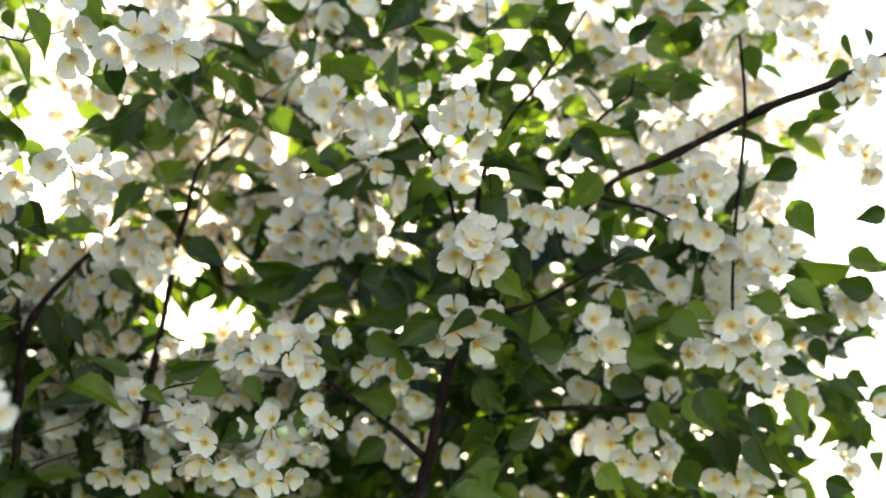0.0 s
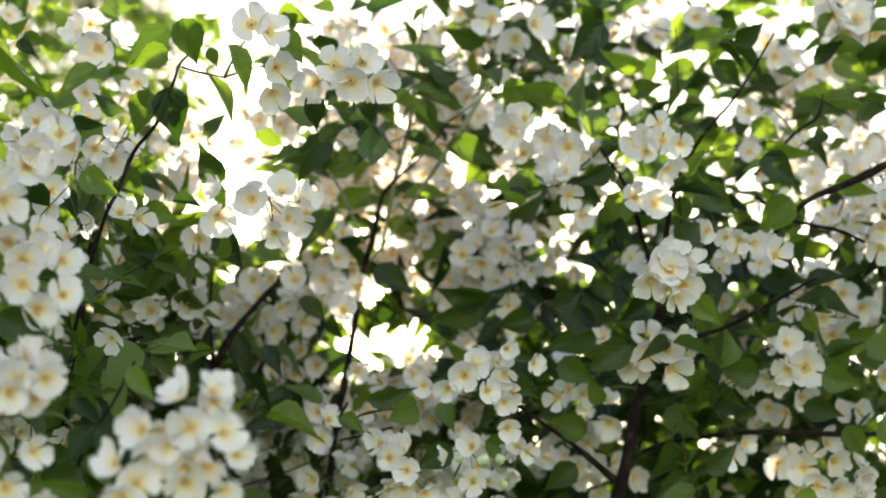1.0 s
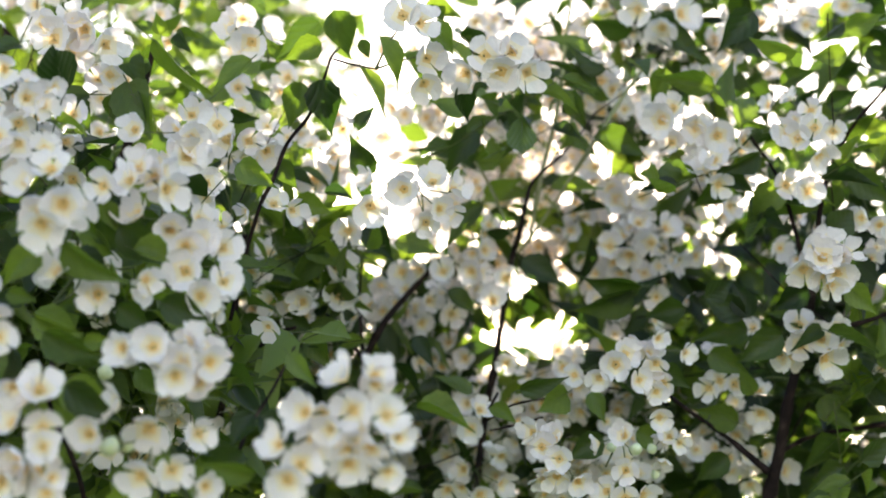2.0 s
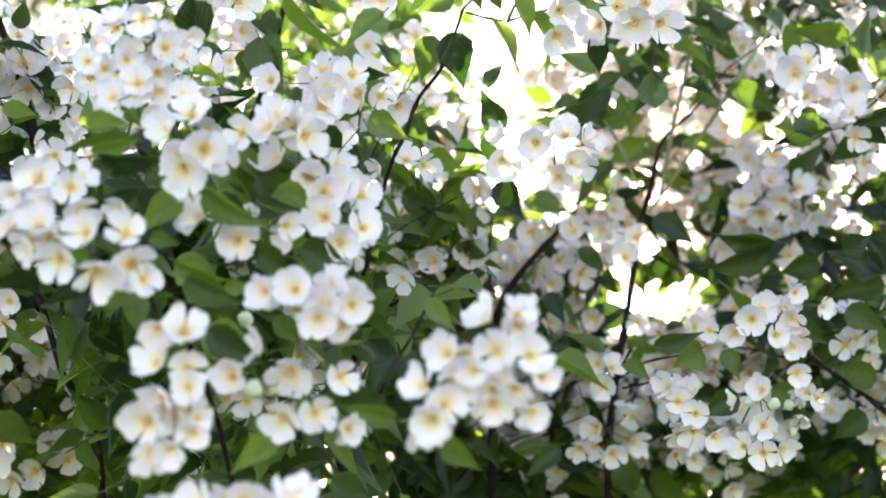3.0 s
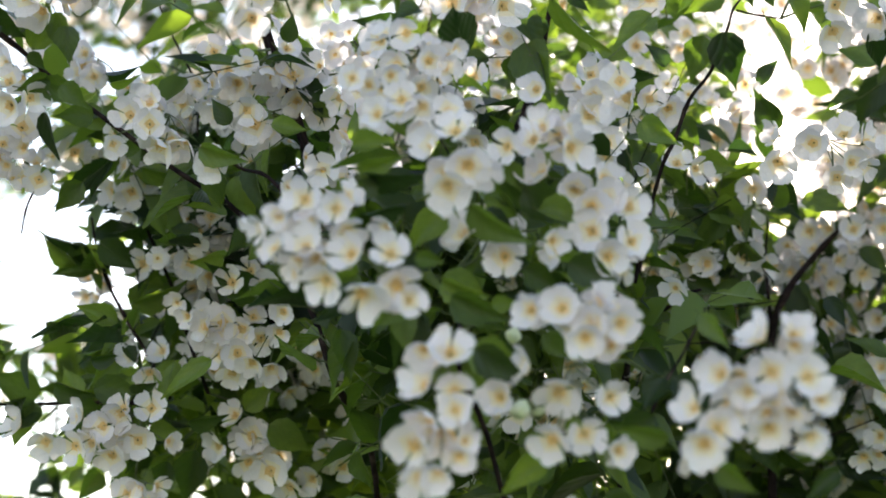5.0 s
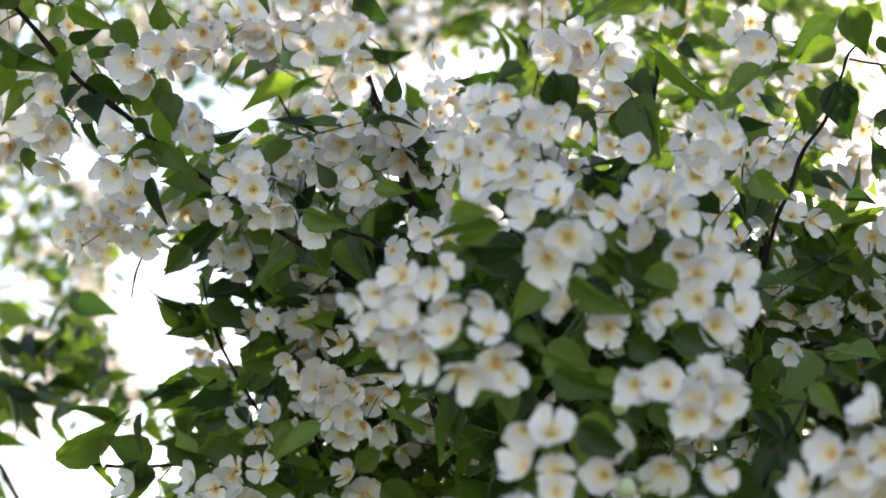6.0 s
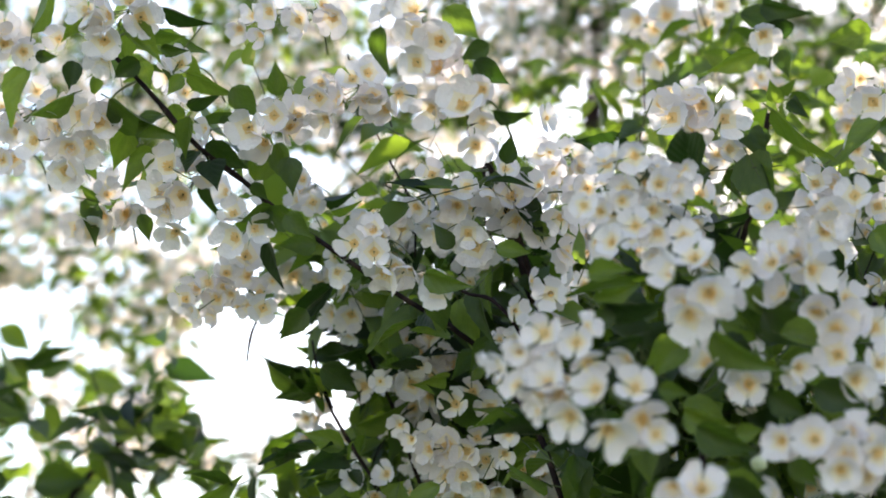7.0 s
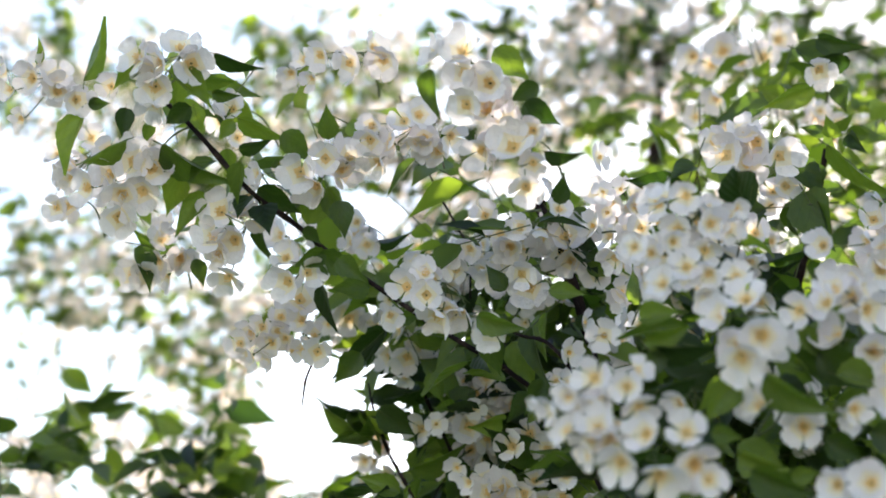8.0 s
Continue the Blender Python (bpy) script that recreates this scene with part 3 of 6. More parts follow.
cluster(right, (-0.080, 2.366, 2.400, 38), (-0.105, 2.370, 2.294, 38), (-0.093, 2.358, 2.331, 38), (-0.053, 2.384, 2.355, 38))
cluster(right, (0.312, 2.124, 2.508, 36), (0.300, 2.124, 2.522, 36))
cluster(right, (0.399, 2.176, 2.504, 38), (0.407, 2.171, 2.484, 38), (0.447, 2.157, 2.451, 42))
cluster(right, (0.317, 1.919, 2.312, 33), (0.331, 1.923, 2.306, 24))
cluster(right, (0.485, 1.959, 2.420, 50), (0.459, 1.943, 2.432, 46), (0.450, 1.956, 2.421, 38), (0.500, 1.944, 2.435, 42), (0.436, 1.959, 2.447, 46))
cluster(right, (0.592, 2.330, 2.523, 44), (0.574, 2.319, 2.532, 44), (0.605, 2.308, 2.527, 44))
cluster(right, (0.555, 2.278, 2.382, 40), (0.534, 2.293, 2.375, 40), (0.575, 2.279, 2.386, 40), (0.528, 2.283, 2.417, 40), (0.589, 2.266, 2.401, 40))
cluster(right, (0.636, 2.327, 2.478, 39), (0.656, 2.318, 2.466, 39), (0.646, 2.331, 2.454, 39), (0.685, 2.292, 2.574, 39), (0.705, 2.296, 2.558, 39))
cluster(right, (0.442, 1.788, 2.157, 38), (0.429, 1.798, 2.151, 35), (0.447, 1.791, 2.138, 35), (0.428, 1.817, 2.134, 30), (0.460, 1.798, 2.156, 35), (0.441, 1.803, 2.174, 35))
cluster(right, (0.436, 1.918, 2.204, 30), (0.431, 1.937, 2.218, 24))
cluster(right, (0.454, 1.846, 2.110, 38), (0.435, 1.861, 2.125, 35), (0.492, 1.824, 2.100, 35), (0.488, 1.858, 2.130, 27), (0.469, 1.857, 2.100, 35))
cluster(right, (0.236, 1.782, 2.127, 30), (0.254, 1.784, 2.119, 26), (0.268, 1.781, 2.115, 30), (0.281, 1.784, 2.112, 32), (0.303, 1.783, 2.096, 35), (0.298, 1.801, 2.120, 26))
cluster(right, (-0.421, 1.876, 2.124, 38), (-0.330, 1.897, 2.131, 42), (-0.345, 1.896, 2.141, 30))
cluster(right, (-0.265, 2.014, 2.156, 35), (-0.216, 2.011, 2.153, 35), (-0.183, 2.019, 2.155, 35), (-0.143, 2.002, 2.139, 35))
cluster(right, (-0.398, 1.891, 2.090, 35), (-0.365, 1.892, 2.089, 35), (-0.328, 1.912, 2.100, 42), (-0.310, 1.914, 2.093, 30))
cluster(right, (-0.294, 2.103, 2.147, 33), (-0.312, 2.099, 2.143, 33), (-0.262, 2.112, 2.138, 33), (-0.251, 2.103, 2.117, 33), (-0.241, 2.103, 2.145, 33))
cluster(right, (-0.214, 2.115, 2.130, 37), (-0.226, 2.130, 2.159, 37))
cluster(right, (-0.154, 1.875, 2.077, 33), (-0.141, 1.872, 2.055, 33))
cluster(right, (-0.109, 2.024, 2.080, 36), (-0.119, 2.021, 2.055, 36), (-0.100, 2.037, 2.069, 36))
cluster(front, (-0.233, 1.193, 1.837, 29), (-0.214, 1.191, 1.838, 28), (-0.259, 1.178, 1.811, 29), (-0.227, 1.181, 1.813, 31), (-0.242, 1.180, 1.800, 23), (-0.204, 1.171, 1.806, 29), (-0.197, 1.180, 1.793, 23), (-0.215, 1.178, 1.787, 26), (-0.228, 1.164, 1.774, 28), (-0.203, 1.172, 1.769, 23))
cluster(front, (-0.269, 1.163, 1.764, 31), (-0.276, 1.176, 1.789, 28), (-0.254, 1.190, 1.782, 23), (-0.262, 1.173, 1.775, 29))
cluster(right, (-0.303, 2.334, 2.085, 36), (-0.285, 2.343, 2.079, 36), (-0.307, 2.337, 2.040, 36), (-0.278, 2.349, 2.041, 36), (-0.255, 2.321, 2.029, 36), (-0.240, 2.344, 2.017, 36), (-0.291, 2.328, 2.008, 36))
cluster(right, (-0.174, 1.904, 1.962, 33), (-0.183, 1.907, 1.943, 33))
cluster(right, (-0.213, 1.968, 1.889, 33), (-0.194, 1.973, 1.911, 33), (-0.178, 1.963, 1.881, 33), (-0.157, 1.977, 1.895, 33))
cluster(right, (-0.027, 1.771, 1.977, 36), (-0.044, 1.775, 1.965, 29), (-0.069, 1.785, 1.971, 25), (-0.005, 1.771, 1.960, 29), (0.007, 1.798, 1.995, 25), (0.015, 1.785, 1.981, 29), (0.022, 1.792, 1.961, 29), (0.012, 1.776, 1.949, 26), (0.017, 1.780, 2.006, 25), (0.043, 1.781, 1.991, 26), (-0.009, 1.792, 2.007, 21))
cluster(right, (0.014, 1.783, 1.924, 29))
cluster(right, (0.026, 1.818, 1.910, 24), (0.035, 1.813, 1.903, 24), (0.020, 1.824, 1.888, 24), (0.008, 1.816, 1.898, 14))
cluster(right, (0.094, 1.953, 1.997, 33), (0.107, 1.938, 1.989, 33), (0.080, 1.937, 1.986, 33))
cluster(right, (0.135, 1.938, 1.957, 35), (0.134, 1.940, 1.980, 30))
cluster(right, (0.183, 1.730, 2.070, 41), (0.196, 1.736, 2.055, 39), (0.164, 1.733, 2.061, 39), (0.189, 1.736, 2.083, 39), (0.207, 1.743, 2.075, 34), (0.189, 1.734, 2.043, 32), (0.175, 1.733, 2.077, 39))
cluster(right, (0.170, 1.839, 2.028, 36), (0.189, 1.825, 2.009, 36), (0.170, 1.845, 2.008, 36), (0.188, 1.818, 1.988, 43), (0.151, 1.847, 1.998, 33), (0.205, 1.842, 2.025, 28))
cluster(right, (-0.023, 1.738, 1.896, 29), (-0.037, 1.737, 1.886, 13), (-0.014, 1.729, 1.881, 16), (-0.024, 1.726, 1.861, 29))
cluster(right, (-0.088, 1.721, 1.873, 31), (-0.091, 1.721, 1.857, 31), (-0.088, 1.730, 1.894, 31), (-0.072, 1.721, 1.851, 31), (-0.105, 1.726, 1.886, 31), (-0.112, 1.723, 1.900, 31))
cluster(right, (-0.042, 1.732, 1.841, 32), (-0.026, 1.716, 1.832, 32), (-0.010, 1.732, 1.838, 32))
cluster(right, (0.325, 1.873, 2.023, 37), (0.347, 1.890, 2.017, 30), (0.290, 1.894, 1.990, 37), (0.324, 1.864, 1.994, 37), (0.343, 1.874, 1.996, 45), (0.314, 1.882, 1.986, 31))
cluster(right, (0.358, 1.974, 2.090, 35), (0.390, 1.981, 2.105, 35), (0.385, 1.975, 2.127, 35), (0.412, 1.959, 2.101, 35), (0.435, 1.965, 2.085, 35), (0.403, 1.974, 2.118, 35))
cluster(right, (0.403, 1.980, 2.057, 41), (0.393, 1.975, 2.076, 37), (0.422, 1.984, 2.081, 37))
cluster(right, (0.579, 2.340, 2.202, 42), (0.582, 2.325, 2.185, 42), (0.560, 2.334, 2.184, 42), (0.590, 2.331, 2.171, 42))
cluster(right, (0.502, 1.894, 2.091, 36), (0.522, 1.905, 2.093, 40), (0.538, 1.890, 2.079, 36), (0.506, 1.890, 2.106, 36))
cluster(right, (0.453, 1.776, 1.990, 37), (0.474, 1.778, 1.992, 35), (0.450, 1.799, 1.970, 37), (0.476, 1.770, 1.974, 45), (0.484, 1.774, 1.958, 33))
cluster(right, (0.420, 1.846, 1.976, 34), (0.427, 1.844, 1.983, 30))
cluster(right, (0.521, 1.941, 1.968, 33), (0.508, 1.926, 1.973, 28))
cluster(right, (0.427, 2.006, 1.973, 32), (0.404, 2.006, 1.973, 32), (0.350, 2.018, 1.977, 35))
cluster(right, (0.266, 1.927, 1.913, 33), (0.285, 1.953, 1.931, 27))
cluster(right, (0.321, 1.955, 1.907, 35), (0.348, 1.947, 1.900, 41), (0.377, 1.937, 1.905, 38), (0.359, 1.939, 1.878, 35), (0.382, 1.943, 1.875, 37), (0.406, 1.946, 1.887, 32), (0.407, 1.939, 1.862, 34), (0.339, 1.962, 1.879, 29), (0.338, 1.961, 1.914, 32))
cluster(right, (0.495, 1.900, 1.855, 32), (0.455, 1.916, 1.852, 32), (0.477, 1.907, 1.847, 32))
cluster(right, (0.606, 1.718, 2.245, 35), (0.589, 1.735, 2.236, 27), (0.612, 1.733, 2.229, 27), (0.621, 1.718, 2.244, 31))
cluster(right, (0.591, 1.847, 2.347, 30), (0.603, 1.858, 2.334, 24), (0.582, 1.865, 2.376, 30), (0.551, 1.856, 2.379, 30), (0.606, 1.853, 2.321, 22), (0.573, 1.854, 2.348, 30))
cluster(right, (0.638, 1.894, 2.223, 33), (0.648, 1.869, 2.207, 30), (0.661, 1.886, 2.189, 25), (0.628, 1.898, 2.245, 30))
cluster(right, (0.589, 2.026, 2.159, 32), (0.603, 2.040, 2.152, 32), (0.581, 2.038, 2.149, 32))
cluster(right, (0.616, 1.886, 2.023, 39), (0.640, 1.886, 2.033, 39), (0.614, 1.882, 2.042, 36), (0.631, 1.885, 2.042, 36), (0.609, 1.917, 2.048, 23))
cluster(right, (0.658, 1.947, 1.939, 30), (0.595, 1.988, 1.950, 30), (0.583, 1.977, 1.961, 30))
cluster(right, (0.651, 2.083, 1.899, 30), (0.656, 2.072, 1.883, 30))
cluster(right, (0.478, 1.952, 1.849, 36), (0.518, 1.957, 1.855, 36), (0.542, 1.955, 1.841, 36), (0.497, 1.958, 1.862, 36), (0.503, 1.952, 1.842, 36))
cluster(middle, (-0.385, 1.660, 2.303, 42), (-0.408, 1.680, 2.328, 38), (-0.401, 1.690, 2.342, 34), (-0.374, 1.680, 2.318, 36))
cluster(middle, (-0.381, 1.875, 2.352, 36), (-0.390, 1.880, 2.338, 28))
cluster(middle, (-0.442, 1.641, 2.217, 32), (-0.424, 1.655, 2.223, 32), (-0.407, 1.657, 2.197, 43), (-0.387, 1.656, 2.193, 32), (-0.368, 1.648, 2.180, 34), (-0.446, 1.638, 2.180, 26), (-0.436, 1.649, 2.169, 27))
cluster(middle, (-0.421, 1.616, 2.124, 32), (-0.420, 1.611, 2.134, 32))
cluster(middle, (-0.390, 1.677, 2.125, 25), (-0.363, 1.669, 2.128, 33), (-0.347, 1.678, 2.126, 30))
cluster(middle, (-0.432, 1.764, 2.137, 29), (-0.426, 1.766, 2.116, 29))
cluster(middle, (-0.415, 1.834, 2.221, 26), (-0.424, 1.830, 2.227, 26))
cluster(front, (-0.428, 1.264, 2.012, 27), (-0.407, 1.263, 2.015, 29), (-0.382, 1.267, 2.009, 32), (-0.392, 1.281, 2.023, 29))
cluster(front, (-0.404, 1.286, 1.995, 30), (-0.387, 1.312, 1.991, 30), (-0.360, 1.301, 1.977, 30), (-0.369, 1.286, 1.968, 30))
cluster(front, (-0.341, 1.297, 1.941, 29), (-0.357, 1.288, 1.928, 29), (-0.366, 1.280, 1.946, 31), (-0.399, 1.290, 1.937, 24))
cluster(front, (-0.427, 1.255, 1.926, 27), (-0.450, 1.230, 1.933, 31))
cluster(front, (-0.393, 1.203, 1.868, 28), (-0.370, 1.196, 1.866, 30), (-0.352, 1.219, 1.875, 28), (-0.349, 1.199, 1.855, 28), (-0.353, 1.191, 1.844, 28), (-0.340, 1.213, 1.844, 30), (-0.331, 1.199, 1.855, 28))
cluster(front, (-0.433, 1.309, 1.876, 16))
cluster(front, (-0.380, 1.234, 1.817, 36), (-0.401, 1.227, 1.831, 30), (-0.345, 1.235, 1.811, 26))
cluster(front, (-0.379, 1.209, 1.778, 31), (-0.361, 1.223, 1.784, 28), (-0.336, 1.214, 1.770, 23), (-0.404, 1.223, 1.802, 18), (-0.418, 1.215, 1.809, 27))
cluster(middle, (-0.555, 1.670, 1.858, 25), (-0.566, 1.642, 1.840, 25))
cluster(middle, (-0.430, 1.963, 2.152, 37), (-0.416, 1.978, 2.173, 37))
cluster(front, (-0.438, 1.154, 1.827, 33), (-0.453, 1.151, 1.805, 30), (-0.447, 1.145, 1.783, 30), (-0.457, 1.142, 1.765, 34), (-0.432, 1.148, 1.788, 25), (-0.449, 1.129, 1.742, 30), (-0.434, 1.120, 1.743, 23), (-0.456, 1.153, 1.832, 23))
cluster(front, (-0.482, 1.453, 1.848, 27), (-0.462, 1.439, 1.842, 27))
cluster(front, (-0.544, 1.578, 1.818, 28), (-0.532, 1.582, 1.834, 25))
cluster(front, (-0.412, 1.121, 1.703, 33), (-0.387, 1.127, 1.707, 31), (-0.353, 1.122, 1.702, 31), (-0.370, 1.131, 1.699, 31), (-0.432, 1.113, 1.698, 31))
cluster(arching, (-0.745, 1.756, 2.319, 33), (-0.756, 1.740, 2.327, 33), (-0.726, 1.769, 2.327, 33), (-0.741, 1.756, 2.302, 33))
cluster(arching, (-0.719, 1.680, 2.250, 33), (-0.697, 1.684, 2.245, 33), (-0.703, 1.683, 2.215, 37), (-0.676, 1.703, 2.217, 33))
cluster(front, (-0.554, 1.330, 2.137, 33), (-0.545, 1.343, 2.116, 33), (-0.526, 1.344, 2.124, 33), (-0.559, 1.343, 2.097, 28))
cluster(arching, (-0.751, 1.537, 2.154, 41))
cluster(arching, (-0.819, 1.409, 2.122, 31), (-0.797, 1.404, 2.110, 31), (-0.791, 1.420, 2.097, 38), (-0.775, 1.435, 2.104, 31), (-0.805, 1.419, 2.136, 29))
cluster(arching, (-0.746, 1.437, 2.081, 36))
cluster(arching, (-0.851, 1.439, 2.108, 24))
cluster(arching, (-0.952, 1.670, 2.169, 34), (-0.944, 1.669, 2.141, 34), (-0.968, 1.677, 2.146, 34), (-0.935, 1.682, 2.155, 34), (-0.950, 1.677, 2.122, 24))
cluster(arching, (-0.944, 1.566, 2.232, 27), (-0.961, 1.568, 2.237, 27), (-0.963, 1.579, 2.264, 27))
cluster(arching, (-1.107, 1.861, 2.234, 47))
cluster(arching, (-0.892, 1.715, 2.071, 37), (-0.893, 1.736, 2.112, 34), (-0.858, 1.748, 2.097, 37), (-0.875, 1.738, 2.070, 34), (-0.943, 1.707, 2.071, 34), (-0.910, 1.725, 2.087, 34))
cluster(arching, (-1.067, 1.821, 2.091, 27), (-1.069, 1.821, 2.071, 27), (-1.040, 1.816, 2.051, 33), (-1.070, 1.826, 2.052, 27), (-1.055, 1.824, 2.098, 27))
cluster(arching, (-0.833, 1.679, 1.993, 43), (-0.808, 1.658, 1.957, 34), (-0.796, 1.688, 1.979, 34), (-0.820, 1.676, 1.942, 34), (-0.864, 1.658, 1.998, 25), (-0.806, 1.687, 2.000, 28), (-0.847, 1.668, 1.988, 34))
cluster(arching, (-0.910, 1.699, 1.972, 30), (-0.934, 1.678, 1.964, 30), (-0.918, 1.687, 1.948, 30))
cluster(arching, (-0.887, 1.715, 1.953, 29), (-0.865, 1.727, 1.955, 29))
cluster(arching, (-0.756, 1.804, 1.974, 37), (-0.776, 1.798, 1.970, 34), (-0.795, 1.794, 1.989, 34), (-0.734, 1.818, 1.948, 34), (-0.733, 1.807, 2.018, 34), (-0.757, 1.801, 2.011, 27))
cluster(arching, (-0.837, 1.838, 1.969, 32), (-0.841, 1.825, 1.954, 32), (-0.822, 1.837, 1.956, 32))
cluster(arching, (-0.834, 1.767, 1.892, 39), (-0.865, 1.759, 1.882, 35), (-0.848, 1.758, 1.912, 35), (-0.837, 1.770, 1.866, 35), (-0.806, 1.756, 1.853, 41), (-0.807, 1.781, 1.873, 35))
cluster(arching, (-0.777, 1.808, 1.852, 33), (-0.800, 1.801, 1.843, 33), (-0.772, 1.833, 1.884, 33), (-0.750, 1.833, 1.896, 33), (-0.752, 1.825, 1.867, 33))
cluster(arching, (-0.756, 1.868, 1.934, 30))
cluster(arching, (-0.951, 1.638, 1.866, 34), (-0.942, 1.641, 1.883, 34), (-0.910, 1.654, 1.870, 34), (-0.934, 1.650, 1.856, 34), (-0.961, 1.622, 1.860, 34), (-0.927, 1.647, 1.898, 34), (-0.900, 1.660, 1.903, 34), (-0.890, 1.679, 1.873, 25), (-0.967, 1.640, 1.892, 34))
cluster(arching, (-0.927, 1.673, 1.819, 31), (-0.909, 1.672, 1.827, 31), (-0.942, 1.650, 1.802, 31), (-0.927, 1.665, 1.798, 31))
cluster(arching, (-0.997, 1.625, 1.867, 34), (-1.026, 1.622, 1.882, 34))
cluster(front, (-0.546, 1.152, 1.943, 29), (-0.522, 1.150, 1.934, 26), (-0.570, 1.138, 1.919, 22), (-0.562, 1.144, 1.930, 21), (-0.546, 1.159, 1.929, 26), (-0.522, 1.173, 1.926, 26))
cluster(front, (-0.559, 1.136, 1.902, 24), (-0.540, 1.142, 1.904, 28), (-0.503, 1.134, 1.895, 28), (-0.544, 1.141, 1.886, 23), (-0.523, 1.140, 1.880, 30), (-0.496, 1.134, 1.869, 35), (-0.479, 1.157, 1.879, 32), (-0.480, 1.147, 1.897, 28), (-0.469, 1.156, 1.867, 23))
cluster(front, (-0.500, 1.204, 1.935, 24))
cluster(front, (-0.518, 1.286, 2.123, 27), (-0.539, 1.296, 2.125, 27), (-0.529, 1.299, 2.101, 27), (-0.501, 1.289, 2.098, 27), (-0.489, 1.295, 2.094, 23), (-0.538, 1.291, 2.080, 27), (-0.508, 1.296, 2.080, 27))
cluster(front, (-0.517, 1.219, 2.028, 26), (-0.503, 1.232, 2.044, 26), (-0.487, 1.237, 2.040, 26), (-0.469, 1.241, 2.035, 26), (-0.489, 1.242, 2.024, 26), (-0.542, 1.229, 2.064, 23))
cluster(front, (-0.450, 1.199, 2.002, 31), (-0.465, 1.192, 1.991, 27), (-0.437, 1.187, 1.973, 34), (-0.451, 1.183, 1.958, 34))
cluster(front, (-0.456, 1.247, 1.942, 32), (-0.425, 1.248, 1.921, 29), (-0.390, 1.247, 1.931, 23))
cluster(arching, (-1.062, 1.315, 2.245, 41), (-1.042, 1.327, 2.244, 31), (-1.083, 1.311, 2.235, 36), (-1.067, 1.309, 2.212, 36), (-1.053, 1.320, 2.217, 39), (-1.070, 1.308, 2.189, 36), (-1.100, 1.301, 2.219, 36))
cluster(arching, (-1.141, 1.325, 2.216, 27), (-1.147, 1.316, 2.211, 27))
cluster(arching, (-0.998, 1.372, 2.206, 40), (-1.001, 1.366, 2.179, 36), (-0.985, 1.379, 2.179, 39), (-0.998, 1.374, 2.165, 31), (-0.989, 1.378, 2.143, 36), (-0.984, 1.398, 2.229, 32))
cluster(arching, (-1.112, 1.442, 2.216, 29), (-1.114, 1.443, 2.196, 32), (-1.133, 1.429, 2.178, 32), (-1.100, 1.457, 2.202, 32), (-1.117, 1.430, 2.176, 32))
cluster(arching, (-0.995, 1.252, 2.309, 36), (-1.016, 1.244, 2.312, 36), (-1.005, 1.258, 2.288, 36), (-0.976, 1.269, 2.311, 36), (-0.983, 1.260, 2.322, 36))
cluster(arching, (-1.085, 1.300, 2.320, 27))
cluster(arching, (-1.152, 1.268, 2.326, 36), (-1.140, 1.289, 2.318, 32), (-1.120, 1.293, 2.310, 33), (-1.148, 1.273, 2.342, 27), (-1.176, 1.255, 2.333, 28), (-1.165, 1.253, 2.310, 25))
cluster(arching, (-1.019, 1.413, 2.332, 31), (-1.029, 1.408, 2.320, 31))
cluster(arching, (-0.959, 1.374, 2.239, 28), (-0.923, 1.385, 2.241, 39), (-0.899, 1.390, 2.252, 34), (-0.889, 1.415, 2.260, 34), (-0.915, 1.405, 2.234, 36))
cluster(arching, (-0.860, 1.404, 2.272, 32), (-0.843, 1.418, 2.270, 32), (-0.854, 1.412, 2.252, 32), (-0.835, 1.424, 2.294, 32), (-0.816, 1.414, 2.293, 32), (-0.820, 1.438, 2.280, 32), (-0.792, 1.434, 2.277, 32), (-0.864, 1.416, 2.292, 28))
cluster(arching, (-1.066, 1.604, 2.271, 41), (-1.024, 1.622, 2.276, 41), (-0.994, 1.644, 2.270, 34), (-1.003, 1.644, 2.279, 41))
cluster(arching, (-0.940, 1.406, 2.141, 40), (-0.948, 1.412, 2.166, 31), (-0.931, 1.421, 2.153, 30))
cluster(arching, (-0.983, 1.501, 2.156, 41), (-1.014, 1.519, 2.147, 29), (-1.026, 1.506, 2.135, 29), (-1.005, 1.516, 2.124, 23), (-1.037, 1.504, 2.130, 29), (-1.027, 1.490, 2.101, 29), (-1.041, 1.490, 2.114, 29), (-1.023, 1.516, 2.108, 29), (-0.982, 1.533, 2.127, 29), (-0.981, 1.506, 2.136, 29), (-0.962, 1.505, 2.102, 29))
cluster(arching, (-1.032, 1.699, 2.201, 42))
cluster(arching, (-0.944, 1.394, 2.352, 25), (-0.911, 1.393, 2.364, 31), (-0.887, 1.408, 2.358, 31), (-0.859, 1.424, 2.364, 37), (-0.866, 1.412, 2.371, 31))
cluster(arching, (-0.715, 1.293, 2.285, 39), (-0.738, 1.292, 2.288, 32), (-0.716, 1.300, 2.270, 32), (-0.695, 1.305, 2.258, 38), (-0.712, 1.295, 2.237, 32))
cluster(arching, (-0.708, 1.331, 2.244, 32), (-0.682, 1.327, 2.204, 43), (-0.694, 1.343, 2.237, 32), (-0.718, 1.344, 2.216, 32), (-0.669, 1.340, 2.224, 27), (-0.670, 1.326, 2.168, 32), (-0.670, 1.343, 2.196, 26))
cluster(arching, (-0.858, 1.515, 2.188, 29), (-0.832, 1.532, 2.200, 29), (-0.815, 1.540, 2.203, 29), (-0.784, 1.538, 2.214, 29), (-0.797, 1.532, 2.231, 29), (-0.784, 1.554, 2.193, 29))
